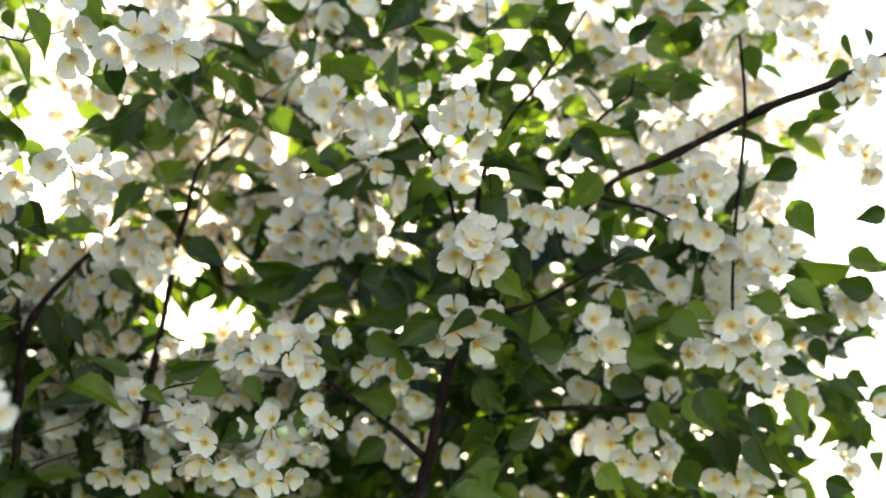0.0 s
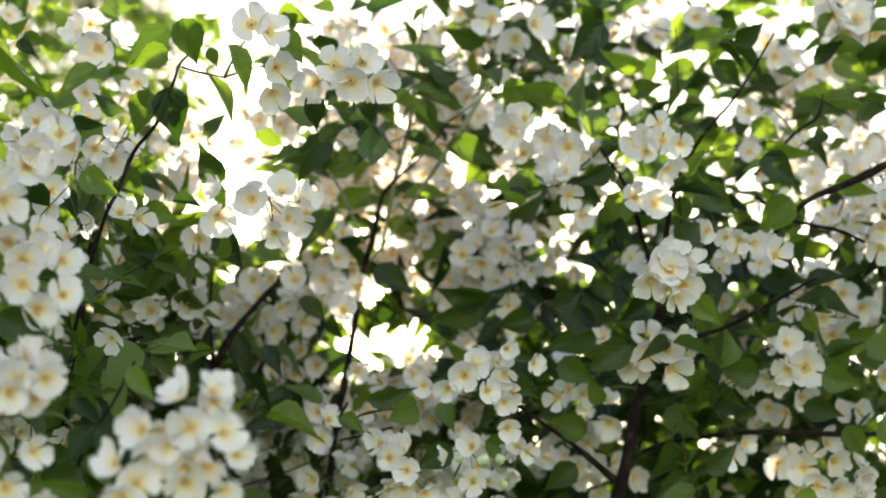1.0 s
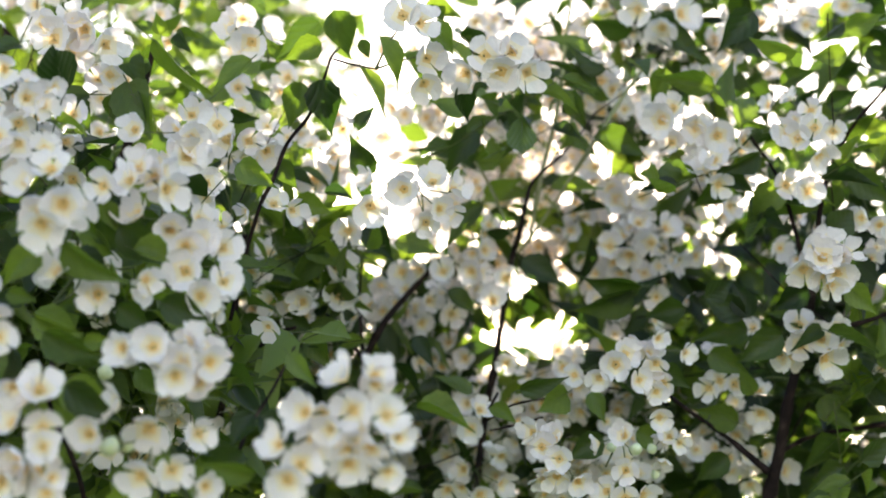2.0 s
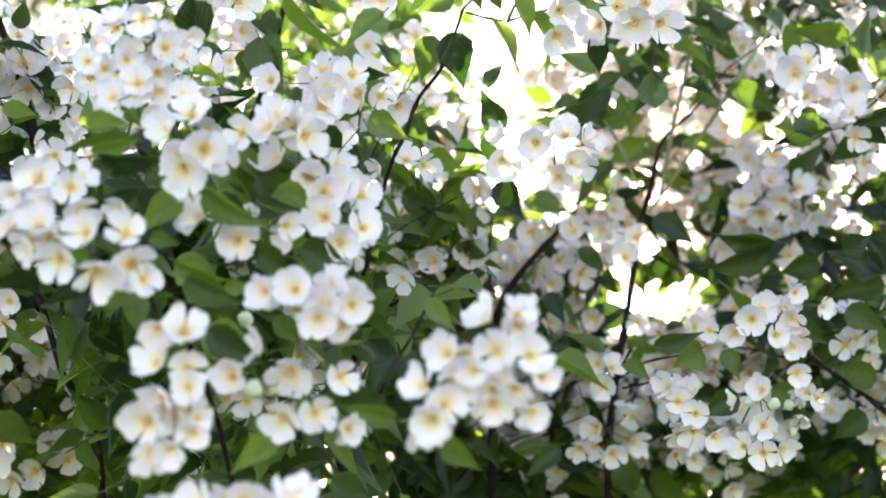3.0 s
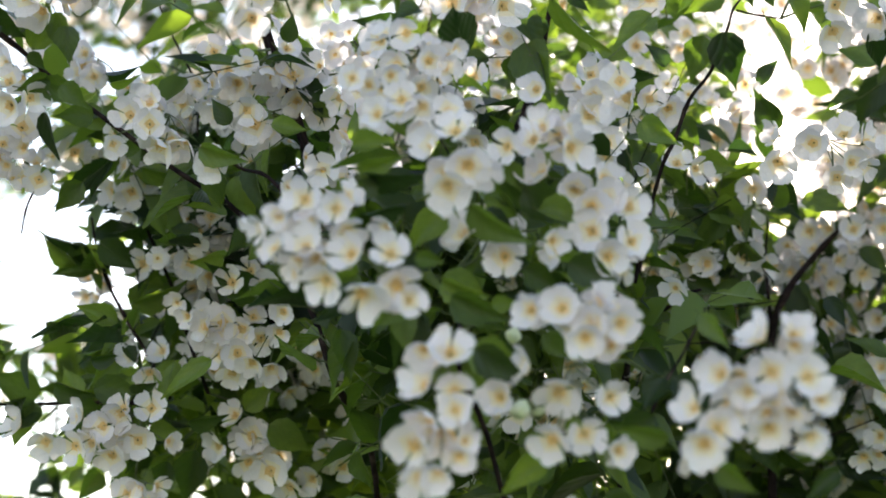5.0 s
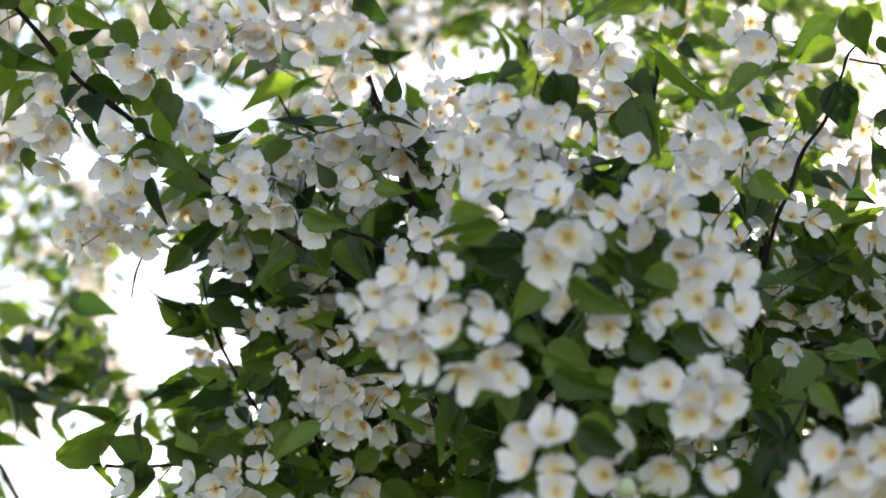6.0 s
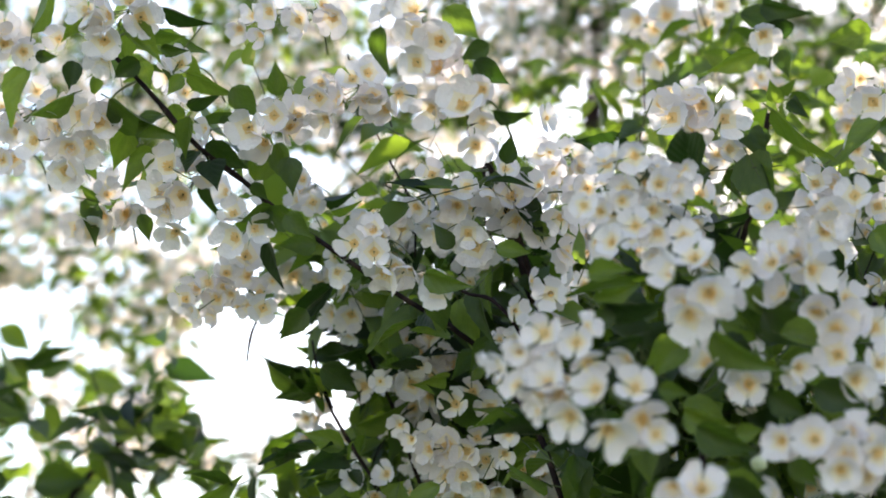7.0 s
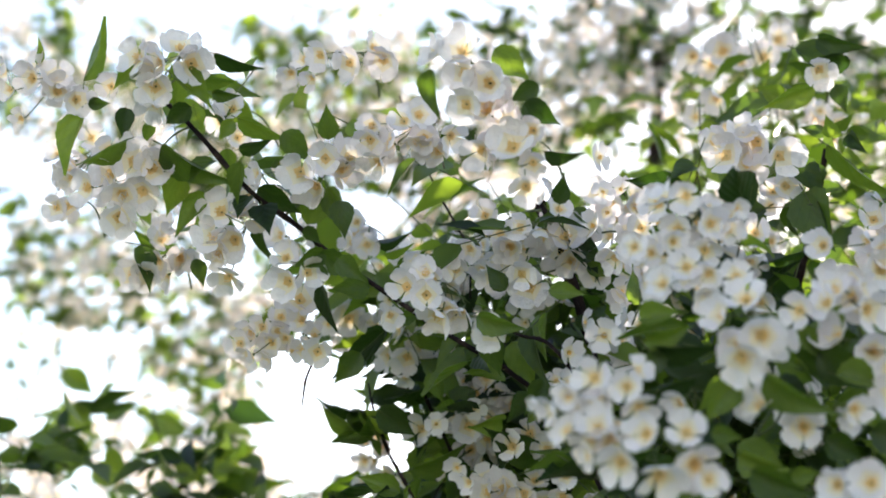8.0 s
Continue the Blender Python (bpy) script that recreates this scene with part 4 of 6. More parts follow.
cluster(arching, (-0.756, 1.545, 2.198, 33), (-0.737, 1.570, 2.237, 33), (-0.724, 1.560, 2.209, 40), (-0.712, 1.576, 2.213, 33), (-0.722, 1.572, 2.189, 33))
cluster(middle, (-0.553, 1.533, 2.258, 43), (-0.525, 1.540, 2.271, 44), (-0.505, 1.533, 2.251, 41), (-0.537, 1.537, 2.281, 34), (-0.564, 1.530, 2.273, 30))
cluster(middle, (-0.511, 1.577, 2.238, 33), (-0.524, 1.585, 2.237, 26))
cluster(arching, (-0.499, 1.697, 2.411, 36))
cluster(arching, (-0.720, 2.005, 2.605, 42), (-0.686, 2.014, 2.607, 42), (-0.621, 2.032, 2.620, 42), (-0.641, 2.038, 2.603, 42), (-0.696, 2.020, 2.549, 42), (-0.666, 2.044, 2.554, 42))

# ---- leaves ----
leaf(right, (-0.265, 1.586, 2.238), (-0.238, 1.596, 2.190), 28, -69)
leaf(right, (-0.246, 1.577, 2.266), (-0.219, 1.603, 2.221), 29, -50)
leaf(right, (-0.323, 1.583, 2.224), (-0.338, 1.599, 2.182), 29, -7)
leaf(right, (-0.305, 1.585, 2.227), (-0.296, 1.603, 2.174), 35, -5)
leaf(right, (-0.297, 1.535, 2.243), (-0.333, 1.532, 2.226), 25, -7)
leaf(right, (-0.286, 1.543, 2.280), (-0.273, 1.565, 2.238), 31, -3)
leaf(right, (-0.262, 1.558, 2.255), (-0.255, 1.568, 2.238), 13, -2)
leaf(right, (-0.272, 1.728, 2.176), (-0.291, 1.703, 2.214), 28, 3)
leaf(right, (-0.300, 1.850, 2.272), (-0.278, 1.841, 2.304), 20, -30)
leaf(right, (-0.174, 1.763, 2.252), (-0.212, 1.756, 2.276), 24, 19)
leaf(right, (-0.172, 1.621, 2.230), (-0.164, 1.643, 2.196), 22, -16)
leaf(right, (-0.193, 1.586, 2.283), (-0.175, 1.596, 2.249), 24, 1)
leaf(right, (-0.177, 2.066, 2.298), (-0.250, 2.025, 2.321), 44, 45)
leaf(right, (-0.179, 2.064, 2.303), (-0.126, 2.061, 2.340), 32, 31)
leaf(right, (-0.143, 2.049, 2.350), (-0.091, 2.054, 2.322), 30, -39)
leaf(right, (-0.363, 1.680, 2.180), (-0.341, 1.685, 2.149), 23, -5)
leaf(right, (-0.350, 1.724, 2.153), (-0.312, 1.735, 2.140), 26, -2)
leaf(right, (-0.327, 1.773, 2.175), (-0.291, 1.784, 2.173), 19, -53)
leaf(right, (-0.292, 1.885, 2.175), (-0.264, 1.889, 2.130), 32, -4)
leaf(right, (-0.404, 1.909, 2.176), (-0.354, 1.929, 2.157), 32, 10)
leaf(right, (-0.272, 1.989, 2.187), (-0.211, 1.980, 2.165), 33, -37)
leaf(right, (-0.167, 1.985, 2.228), (-0.210, 1.999, 2.178), 33, 39)
leaf(right, (-0.169, 2.076, 2.272), (-0.118, 2.081, 2.290), 28, 26)
leaf(right, (-0.087, 2.078, 2.274), (-0.021, 2.078, 2.269), 33, -47)
leaf(right, (-0.167, 2.091, 2.226), (-0.121, 2.095, 2.230), 23, 50)
leaf(right, (-0.034, 1.964, 2.297), (0.037, 1.974, 2.276), 37, -25)
leaf(right, (-0.075, 2.059, 2.329), (-0.020, 2.051, 2.309), 30, -53)
leaf(right, (0.022, 2.010, 2.449), (-0.036, 1.987, 2.462), 32, -36)
leaf(right, (0.042, 2.013, 2.442), (0.117, 2.018, 2.409), 41, -42)
leaf(right, (0.056, 1.980, 2.387), (0.038, 1.994, 2.346), 28, 4)
leaf(right, (0.139, 1.768, 2.360), (0.098, 1.772, 2.317), 34, 2)
leaf(right, (0.184, 1.781, 2.316), (0.127, 1.783, 2.334), 30, -51)
leaf(right, (0.235, 1.777, 2.309), (0.196, 1.780, 2.308), 24, -4)
leaf(right, (-0.056, 2.037, 2.387), (-0.040, 2.056, 2.339), 28, 29)
leaf(right, (0.129, 1.860, 2.268), (0.171, 1.862, 2.255), 22, 40)
leaf(right, (0.160, 1.832, 2.188), (0.128, 1.846, 2.142), 35, 7)
leaf(right, (0.109, 1.885, 2.204), (0.070, 1.885, 2.179), 27, 3)
leaf(right, (-0.032, 2.193, 2.246), (-0.058, 2.201, 2.213), 22, 29)
leaf(right, (0.140, 1.824, 2.218), (0.098, 1.821, 2.193), 24, -30)
leaf(right, (0.318, 1.841, 2.246), (0.373, 1.839, 2.223), 30, 55)
leaf(right, (0.303, 1.836, 2.268), (0.337, 1.843, 2.245), 25, 10)
leaf(right, (0.315, 1.847, 2.232), (0.348, 1.838, 2.189), 32, 12)
leaf(right, (0.257, 1.850, 2.251), (0.296, 1.838, 2.249), 23, 11)
leaf(right, (0.332, 1.811, 2.170), (0.294, 1.827, 2.129), 35, 11)
leaf(right, (0.244, 1.868, 2.205), (0.285, 1.869, 2.168), 34, 8)
leaf(right, (0.272, 1.849, 2.247), (0.275, 1.861, 2.212), 23, 12)
leaf(right, (0.413, 1.885, 2.359), (0.452, 1.874, 2.323), 29, 0)
leaf(right, (0.551, 1.951, 2.378), (0.560, 1.971, 2.336), 29, 19)
leaf(right, (0.340, 1.871, 2.144), (0.371, 1.879, 2.116), 25, 9)
leaf(right, (-0.123, 2.007, 2.164), (-0.073, 2.010, 2.129), 33, -14)
leaf(right, (-0.333, 1.897, 2.115), (-0.292, 1.908, 2.078), 28, 54)
leaf(right, (-0.407, 1.886, 2.108), (-0.359, 1.889, 2.098), 25, 57)
leaf(right, (-0.348, 1.813, 2.028), (-0.325, 1.819, 1.993), 26, -7)
leaf(right, (-0.182, 1.944, 1.991), (-0.225, 1.933, 2.012), 24, 52)
leaf(right, (-0.229, 2.212, 2.152), (-0.249, 2.230, 2.104), 32, -0)
leaf(right, (-0.299, 2.108, 2.124), (-0.267, 2.113, 2.094), 22, -47)
leaf(right, (-0.212, 2.011, 2.130), (-0.173, 2.024, 2.105), 24, -32)
leaf(right, (0.012, 1.921, 2.102), (-0.061, 1.910, 2.108), 37, -37)
leaf(right, (0.002, 1.923, 2.097), (-0.068, 1.922, 2.066), 38, -38)
leaf(right, (0.058, 1.926, 2.076), (0.011, 1.932, 2.069), 29, 4)
leaf(right, (0.124, 1.925, 2.064), (0.075, 1.928, 2.089), 33, -0)
leaf(right, (0.128, 1.947, 2.053), (0.064, 1.943, 2.044), 36, 14)
leaf(right, (0.130, 1.925, 2.061), (0.110, 1.920, 2.107), 30, -6)
leaf(right, (0.173, 1.767, 2.049), (0.135, 1.781, 2.030), 27, 7)
leaf(right, (0.151, 1.830, 2.017), (0.101, 1.834, 1.989), 34, 8)
leaf(right, (0.123, 1.895, 1.968), (0.108, 1.882, 1.995), 20, -4)
leaf(right, (0.210, 1.762, 2.050), (0.238, 1.768, 2.019), 26, 6)
leaf(right, (0.111, 1.951, 1.948), (0.061, 1.944, 1.964), 32, 4)
leaf(right, (0.016, 1.940, 2.029), (-0.056, 1.915, 2.044), 39, -54)
leaf(right, (-0.051, 1.901, 1.978), (-0.037, 1.897, 1.942), 22, 0)
leaf(right, (-0.041, 1.861, 1.920), (-0.083, 1.860, 1.896), 29, 8)
leaf(right, (0.251, 1.915, 2.042), (0.287, 1.919, 2.000), 34, 6)
leaf(right, (0.372, 1.903, 1.994), (0.402, 1.880, 2.022), 29, -15)
leaf(right, (0.429, 1.900, 1.944), (0.454, 1.894, 1.895), 34, 12)
leaf(right, (0.390, 1.911, 1.938), (0.410, 1.918, 1.901), 26, 10)
leaf(right, (0.346, 1.915, 1.962), (0.391, 1.908, 1.948), 28, -3)
leaf(right, (0.496, 1.886, 1.926), (0.516, 1.873, 1.891), 26, 12)
leaf(right, (0.485, 1.895, 1.888), (0.508, 1.895, 1.846), 25, -16)
leaf(right, (0.413, 1.988, 2.042), (0.462, 1.959, 2.060), 33, 0)
leaf(right, (0.544, 1.900, 2.039), (0.505, 1.905, 2.055), 27, -2)
leaf(right, (-0.003, 1.939, 1.940), (0.040, 1.941, 1.920), 29, -5)
leaf(right, (0.096, 1.939, 1.911), (0.058, 1.947, 1.883), 29, 11)
leaf(right, (0.218, 1.929, 1.893), (0.179, 1.926, 1.869), 27, 13)
leaf(right, (0.246, 1.909, 1.977), (0.294, 1.907, 1.956), 32, -1)
leaf(right, (0.197, 1.918, 1.967), (0.231, 1.913, 1.927), 32, 3)
leaf(right, (0.081, 1.918, 2.022), (0.122, 1.910, 1.993), 30, -1)
leaf(right, (0.231, 1.874, 2.194), (0.206, 1.895, 2.162), 27, 9)
leaf(right, (0.220, 1.846, 2.278), (0.253, 1.826, 2.286), 23, -2)
leaf(right, (0.264, 1.817, 2.332), (0.295, 1.826, 2.302), 27, 12)
leaf(right, (0.243, 1.813, 2.351), (0.282, 1.794, 2.362), 27, 0)
leaf(right, (0.289, 1.806, 2.347), (0.317, 1.783, 2.363), 24, -4)
leaf(right, (0.171, 1.842, 2.304), (0.210, 1.821, 2.311), 23, -22)
leaf(right, (0.401, 1.888, 2.214), (0.440, 1.873, 2.188), 26, 29)
leaf(right, (0.433, 1.878, 2.040), (0.460, 1.869, 2.018), 22, 6)
leaf(right, (0.553, 1.815, 2.182), (0.516, 1.840, 2.167), 28, 9)
leaf(right, (0.546, 1.831, 2.142), (0.572, 1.835, 2.096), 33, 16)
leaf(right, (0.627, 1.761, 2.105), (0.593, 1.767, 2.098), 21, 6)
leaf(right, (0.517, 1.817, 2.207), (0.551, 1.819, 2.192), 18, 57)
leaf(right, (0.593, 1.788, 2.054), (0.524, 1.788, 2.059), 35, -55)
leaf(right, (0.603, 1.832, 2.080), (0.643, 1.828, 2.064), 27, 5)
leaf(right, (0.628, 1.836, 2.036), (0.584, 1.842, 2.054), 30, -5)
leaf(right, (0.525, 1.812, 2.044), (0.564, 1.802, 2.002), 29, -25)
leaf(right, (0.566, 1.866, 1.995), (0.578, 1.873, 1.962), 22, 17)
leaf(right, (0.584, 1.858, 2.004), (0.544, 1.859, 2.015), 25, -1)
leaf(right, (0.576, 1.874, 1.948), (0.611, 1.852, 1.913), 27, -43)
leaf(right, (0.569, 1.877, 1.940), (0.596, 1.879, 1.899), 24, -24)
leaf(right, (0.608, 1.872, 1.906), (0.613, 1.872, 1.868), 24, 20)
leaf(right, (0.488, 1.858, 1.888), (0.502, 1.846, 1.830), 30, 50)
leaf(right, (0.513, 1.873, 1.884), (0.530, 1.869, 1.839), 24, 51)
leaf(right, (0.450, 1.865, 1.897), (0.468, 1.872, 1.843), 36, 13)
leaf(right, (0.434, 1.861, 1.940), (0.459, 1.854, 1.883), 38, 12)
leaf(right, (0.631, 1.839, 2.343), (0.641, 1.853, 2.315), 16, 65)
leaf(right, (0.651, 1.831, 2.347), (0.659, 1.840, 2.321), 15, -35)
leaf(right, (0.620, 1.807, 2.294), (0.593, 1.820, 2.279), 21, 8)
leaf(right, (0.498, 1.900, 1.928), (0.527, 1.897, 1.901), 24, 7)
leaf(right, (0.538, 1.894, 1.900), (0.507, 1.902, 1.884), 22, 16)
leaf(right, (0.599, 1.865, 1.955), (0.620, 1.857, 1.934), 19, 9)
leaf(right, (0.530, 1.882, 1.973), (0.562, 1.866, 1.956), 24, 2)
leaf(right, (0.570, 1.894, 1.843), (0.605, 1.891, 1.829), 24, -2)
leaf(middle, (-0.522, 1.694, 2.273), (-0.497, 1.709, 2.223), 35, -7)
leaf(middle, (-0.528, 1.695, 2.267), (-0.543, 1.698, 2.243), 18, -11)
leaf(middle, (-0.485, 1.680, 2.325), (-0.487, 1.663, 2.344), 16, 9)
leaf(middle, (-0.468, 1.574, 2.272), (-0.417, 1.601, 2.220), 39, 60)
leaf(middle, (-0.362, 1.527, 2.226), (-0.401, 1.525, 2.193), 26, 40)
leaf(middle, (-0.481, 1.596, 2.264), (-0.491, 1.603, 2.236), 18, -11)
leaf(middle, (-0.423, 1.724, 2.252), (-0.388, 1.723, 2.242), 18, 27)
leaf(front, (-0.441, 1.290, 2.003), (-0.411, 1.310, 1.966), 27, 15)
leaf(front, (-0.429, 1.303, 1.969), (-0.457, 1.283, 2.001), 23, -33)
leaf(front, (-0.410, 1.287, 1.968), (-0.369, 1.294, 1.955), 22, -42)
leaf(front, (-0.458, 1.276, 1.962), (-0.420, 1.285, 1.945), 21, -49)
leaf(front, (-0.489, 1.300, 1.923), (-0.450, 1.323, 1.911), 23, -40)
leaf(front, (-0.359, 1.313, 1.919), (-0.401, 1.301, 1.921), 22, -35)
leaf(front, (-0.493, 1.296, 1.935), (-0.524, 1.283, 1.929), 18, 28)
leaf(front, (-0.451, 1.254, 1.855), (-0.413, 1.264, 1.829), 29, -11)
leaf(front, (-0.411, 1.312, 1.878), (-0.392, 1.326, 1.858), 18, -11)
leaf(front, (-0.487, 1.286, 1.971), (-0.511, 1.279, 1.947), 21, -9)
leaf(front, (-0.302, 1.242, 1.825), (-0.270, 1.250, 1.802), 24, -9)
leaf(front, (-0.323, 1.294, 1.808), (-0.358, 1.288, 1.781), 26, 2)
leaf(middle, (-0.405, 1.818, 1.958), (-0.430, 1.815, 1.931), 22, -1)
leaf(middle, (-0.375, 1.907, 2.045), (-0.357, 1.906, 2.017), 19, -7)
leaf(middle, (-0.408, 1.897, 2.063), (-0.452, 1.893, 2.077), 25, -6)
leaf(middle, (-0.389, 1.896, 2.075), (-0.353, 1.912, 2.058), 25, -5)
leaf(middle, (-0.409, 1.907, 2.020), (-0.386, 1.919, 1.996), 19, -26)
leaf(middle, (-0.433, 1.898, 2.038), (-0.395, 1.897, 2.011), 24, -49)
leaf(front, (-0.524, 1.358, 1.914), (-0.549, 1.369, 1.865), 33, -11)
leaf(front, (-0.444, 1.236, 1.852), (-0.405, 1.240, 1.826), 28, -9)
leaf(front, (-0.458, 1.223, 1.887), (-0.419, 1.236, 1.867), 25, 9)
leaf(front, (-0.391, 1.266, 1.773), (-0.428, 1.262, 1.756), 24, 3)
leaf(front, (-0.504, 1.261, 1.895), (-0.529, 1.258, 1.874), 20, -7)
leaf(front, (-0.378, 1.374, 1.761), (-0.344, 1.381, 1.744), 24, -11)
leaf(front, (-0.382, 1.263, 1.801), (-0.359, 1.270, 1.781), 16, 14)
leaf(arching, (-0.879, 1.385, 2.206), (-0.876, 1.392, 2.169), 23, -24)
leaf(arching, (-0.889, 1.403, 2.156), (-0.865, 1.413, 2.134), 21, -13)
leaf(arching, (-0.872, 1.463, 2.178), (-0.845, 1.477, 2.188), 16, 66)
leaf(arching, (-0.919, 1.603, 2.216), (-0.897, 1.603, 2.224), 13, 1)
leaf(arching, (-0.681, 1.406, 2.101), (-0.650, 1.419, 2.097), 17, -27)
leaf(arching, (-0.710, 1.593, 2.178), (-0.686, 1.610, 2.161), 17, -48)
leaf(arching, (-0.943, 1.615, 2.157), (-0.965, 1.610, 2.116), 24, 7)
leaf(arching, (-0.868, 1.490, 2.119), (-0.847, 1.498, 2.126), 15, 8)
leaf(arching, (-0.768, 1.547, 2.231), (-0.747, 1.558, 2.224), 15, -2)
leaf(arching, (-0.754, 1.651, 2.273), (-0.728, 1.668, 2.255), 22, -6)
leaf(arching, (-0.883, 1.643, 2.160), (-0.853, 1.650, 2.148), 19, -6)
leaf(arching, (-0.915, 1.631, 2.152), (-0.881, 1.657, 2.146), 21, 37)
leaf(arching, (-0.907, 1.649, 2.114), (-0.895, 1.656, 2.081), 21, -20)
leaf(arching, (-0.961, 1.635, 2.076), (-0.928, 1.663, 2.051), 30, -15)
leaf(arching, (-0.955, 1.711, 2.029), (-0.894, 1.717, 2.043), 32, 49)
leaf(arching, (-0.974, 1.663, 1.957), (-0.941, 1.671, 1.963), 18, 28)
leaf(arching, (-0.973, 1.671, 1.928), (-0.925, 1.692, 1.928), 32, -7)
leaf(arching, (-0.897, 1.700, 1.962), (-0.907, 1.695, 1.907), 30, -3)
leaf(arching, (-0.877, 1.701, 1.896), (-0.840, 1.723, 1.902), 22, 30)
leaf(arching, (-0.922, 1.704, 1.892), (-0.887, 1.713, 1.886), 22, -10)
leaf(arching, (-0.809, 1.751, 1.900), (-0.767, 1.776, 1.874), 34, -16)
leaf(arching, (-0.831, 1.739, 1.914), (-0.803, 1.744, 1.944), 25, 9)
leaf(arching, (-0.801, 1.781, 2.015), (-0.762, 1.800, 1.999), 28, -10)
leaf(arching, (-0.927, 1.763, 1.867), (-0.941, 1.770, 1.832), 23, -18)
leaf(arching, (-0.900, 1.772, 1.880), (-0.914, 1.784, 1.821), 37, -18)
leaf(arching, (-0.713, 1.839, 1.899), (-0.737, 1.839, 1.863), 27, -8)
leaf(arching, (-0.723, 1.823, 1.958), (-0.694, 1.838, 1.923), 29, -15)
leaf(arching, (-0.788, 1.776, 2.051), (-0.755, 1.795, 2.029), 27, -12)
leaf(arching, (-0.754, 1.702, 2.146), (-0.723, 1.724, 2.126), 24, -1)
leaf(arching, (-0.856, 1.752, 2.041), (-0.805, 1.752, 2.051), 30, 2)
leaf(arching, (-0.991, 1.735, 1.852), (-1.006, 1.719, 1.820), 24, -17)
leaf(arching, (-1.008, 1.652, 1.932), (-0.968, 1.676, 1.918), 24, 19)
leaf(front, (-0.529, 1.196, 1.996), (-0.494, 1.197, 2.000), 18, -18)
leaf(front, (-0.527, 1.202, 1.981), (-0.493, 1.213, 1.991), 19, 28)
leaf(front, (-0.523, 1.205, 1.977), (-0.469, 1.207, 1.970), 28, 55)
leaf(front, (-0.512, 1.210, 1.969), (-0.537, 1.206, 1.965), 16, -1)
leaf(front, (-0.494, 1.219, 1.957), (-0.524, 1.210, 1.946), 17, -51)
leaf(front, (-0.467, 1.228, 1.953), (-0.490, 1.220, 1.922), 23, -7)
leaf(front, (-0.475, 1.186, 1.906), (-0.453, 1.191, 1.902), 13, -5)
leaf(front, (-0.471, 1.240, 1.904), (-0.436, 1.248, 1.888), 21, 17)
leaf(front, (-0.442, 1.272, 1.890), (-0.421, 1.278, 1.895), 14, -3)
leaf(front, (-0.443, 1.213, 1.951), (-0.400, 1.216, 1.915), 28, 36)
leaf(front, (-0.465, 1.229, 1.953), (-0.457, 1.237, 1.935), 13, -11)
leaf(front, (-0.441, 1.226, 1.980), (-0.422, 1.233, 1.958), 18, -8)
leaf(front, (-0.431, 1.275, 2.004), (-0.420, 1.281, 1.979), 17, -8)
leaf(front, (-0.421, 1.283, 1.985), (-0.388, 1.305, 1.957), 28, -7)
leaf(front, (-0.385, 1.276, 1.921), (-0.347, 1.289, 1.908), 25, -6)
leaf(front, (-0.412, 1.252, 1.913), (-0.387, 1.265, 1.897), 21, -8)
leaf(front, (-0.477, 1.344, 1.908), (-0.447, 1.348, 1.889), 22, -10)
leaf(front, (-0.514, 1.284, 1.893), (-0.511, 1.289, 1.859), 21, -13)
leaf(front, (-0.528, 1.281, 1.889), (-0.538, 1.281, 1.872), 12, -9)
leaf(front, (-0.440, 1.311, 1.856), (-0.471, 1.300, 1.864), 21, 9)
leaf(arching, (-0.737, 1.545, 2.062), (-0.755, 1.535, 2.027), 24, -15)
leaf(arching, (-0.763, 1.523, 2.097), (-0.745, 1.536, 2.053), 29, -17)
leaf(arching, (-0.753, 1.417, 2.089), (-0.710, 1.425, 2.073), 24, 18)
leaf(arching, (-0.765, 1.469, 2.087), (-0.760, 1.488, 2.053), 24, -19)
leaf(arching, (-0.749, 1.472, 2.130), (-0.763, 1.456, 2.152), 18, 15)
leaf(arching, (-0.745, 1.544, 2.214), (-0.755, 1.531, 2.227), 13, 12)
leaf(arching, (-0.707, 1.499, 2.219), (-0.697, 1.487, 2.245), 18, 17)
leaf(arching, (-0.713, 1.549, 2.233), (-0.689, 1.562, 2.211), 17, -45)
leaf(arching, (-0.708, 1.571, 2.181), (-0.685, 1.586, 2.172), 15, -21)
leaf(arching, (-0.666, 1.357, 2.211), (-0.633, 1.366, 2.204), 18, 51)
leaf(arching, (-0.680, 1.343, 2.253), (-0.653, 1.363, 2.235), 23, -5)
leaf(arching, (-0.665, 1.342, 2.268), (-0.693, 1.342, 2.256), 18, -14)
leaf(arching, (-0.696, 1.315, 2.296), (-0.672, 1.340, 2.271), 26, -8)
leaf(arching, (-0.754, 1.308, 2.283), (-0.753, 1.323, 2.241), 22, 18)
leaf(arching, (-1.032, 1.314, 2.257), (-0.979, 1.350, 2.220), 37, 40)
leaf(arching, (-0.968, 1.341, 2.285), (-0.931, 1.371, 2.267), 25, 35)
leaf(arching, (-0.933, 1.366, 2.276), (-0.911, 1.385, 2.248), 25, -15)
leaf(arching, (-0.897, 1.389, 2.271), (-0.892, 1.373, 2.301), 20, 24)
leaf(arching, (-0.982, 1.368, 2.266), (-0.948, 1.374, 2.269), 17, 40)
leaf(arching, (-1.004, 1.315, 2.292), (-1.028, 1.305, 2.273), 20, -21)
leaf(arching, (-1.012, 1.331, 2.300), (-1.007, 1.342, 2.276), 17, -25)
leaf(arching, (-0.962, 1.324, 2.275), (-0.977, 1.324, 2.256), 15, -25)
leaf(arching, (-0.993, 1.263, 2.301), (-0.959, 1.291, 2.273), 26, -52)
leaf(arching, (-0.977, 1.306, 2.338), (-0.941, 1.337, 2.325), 25, 47)
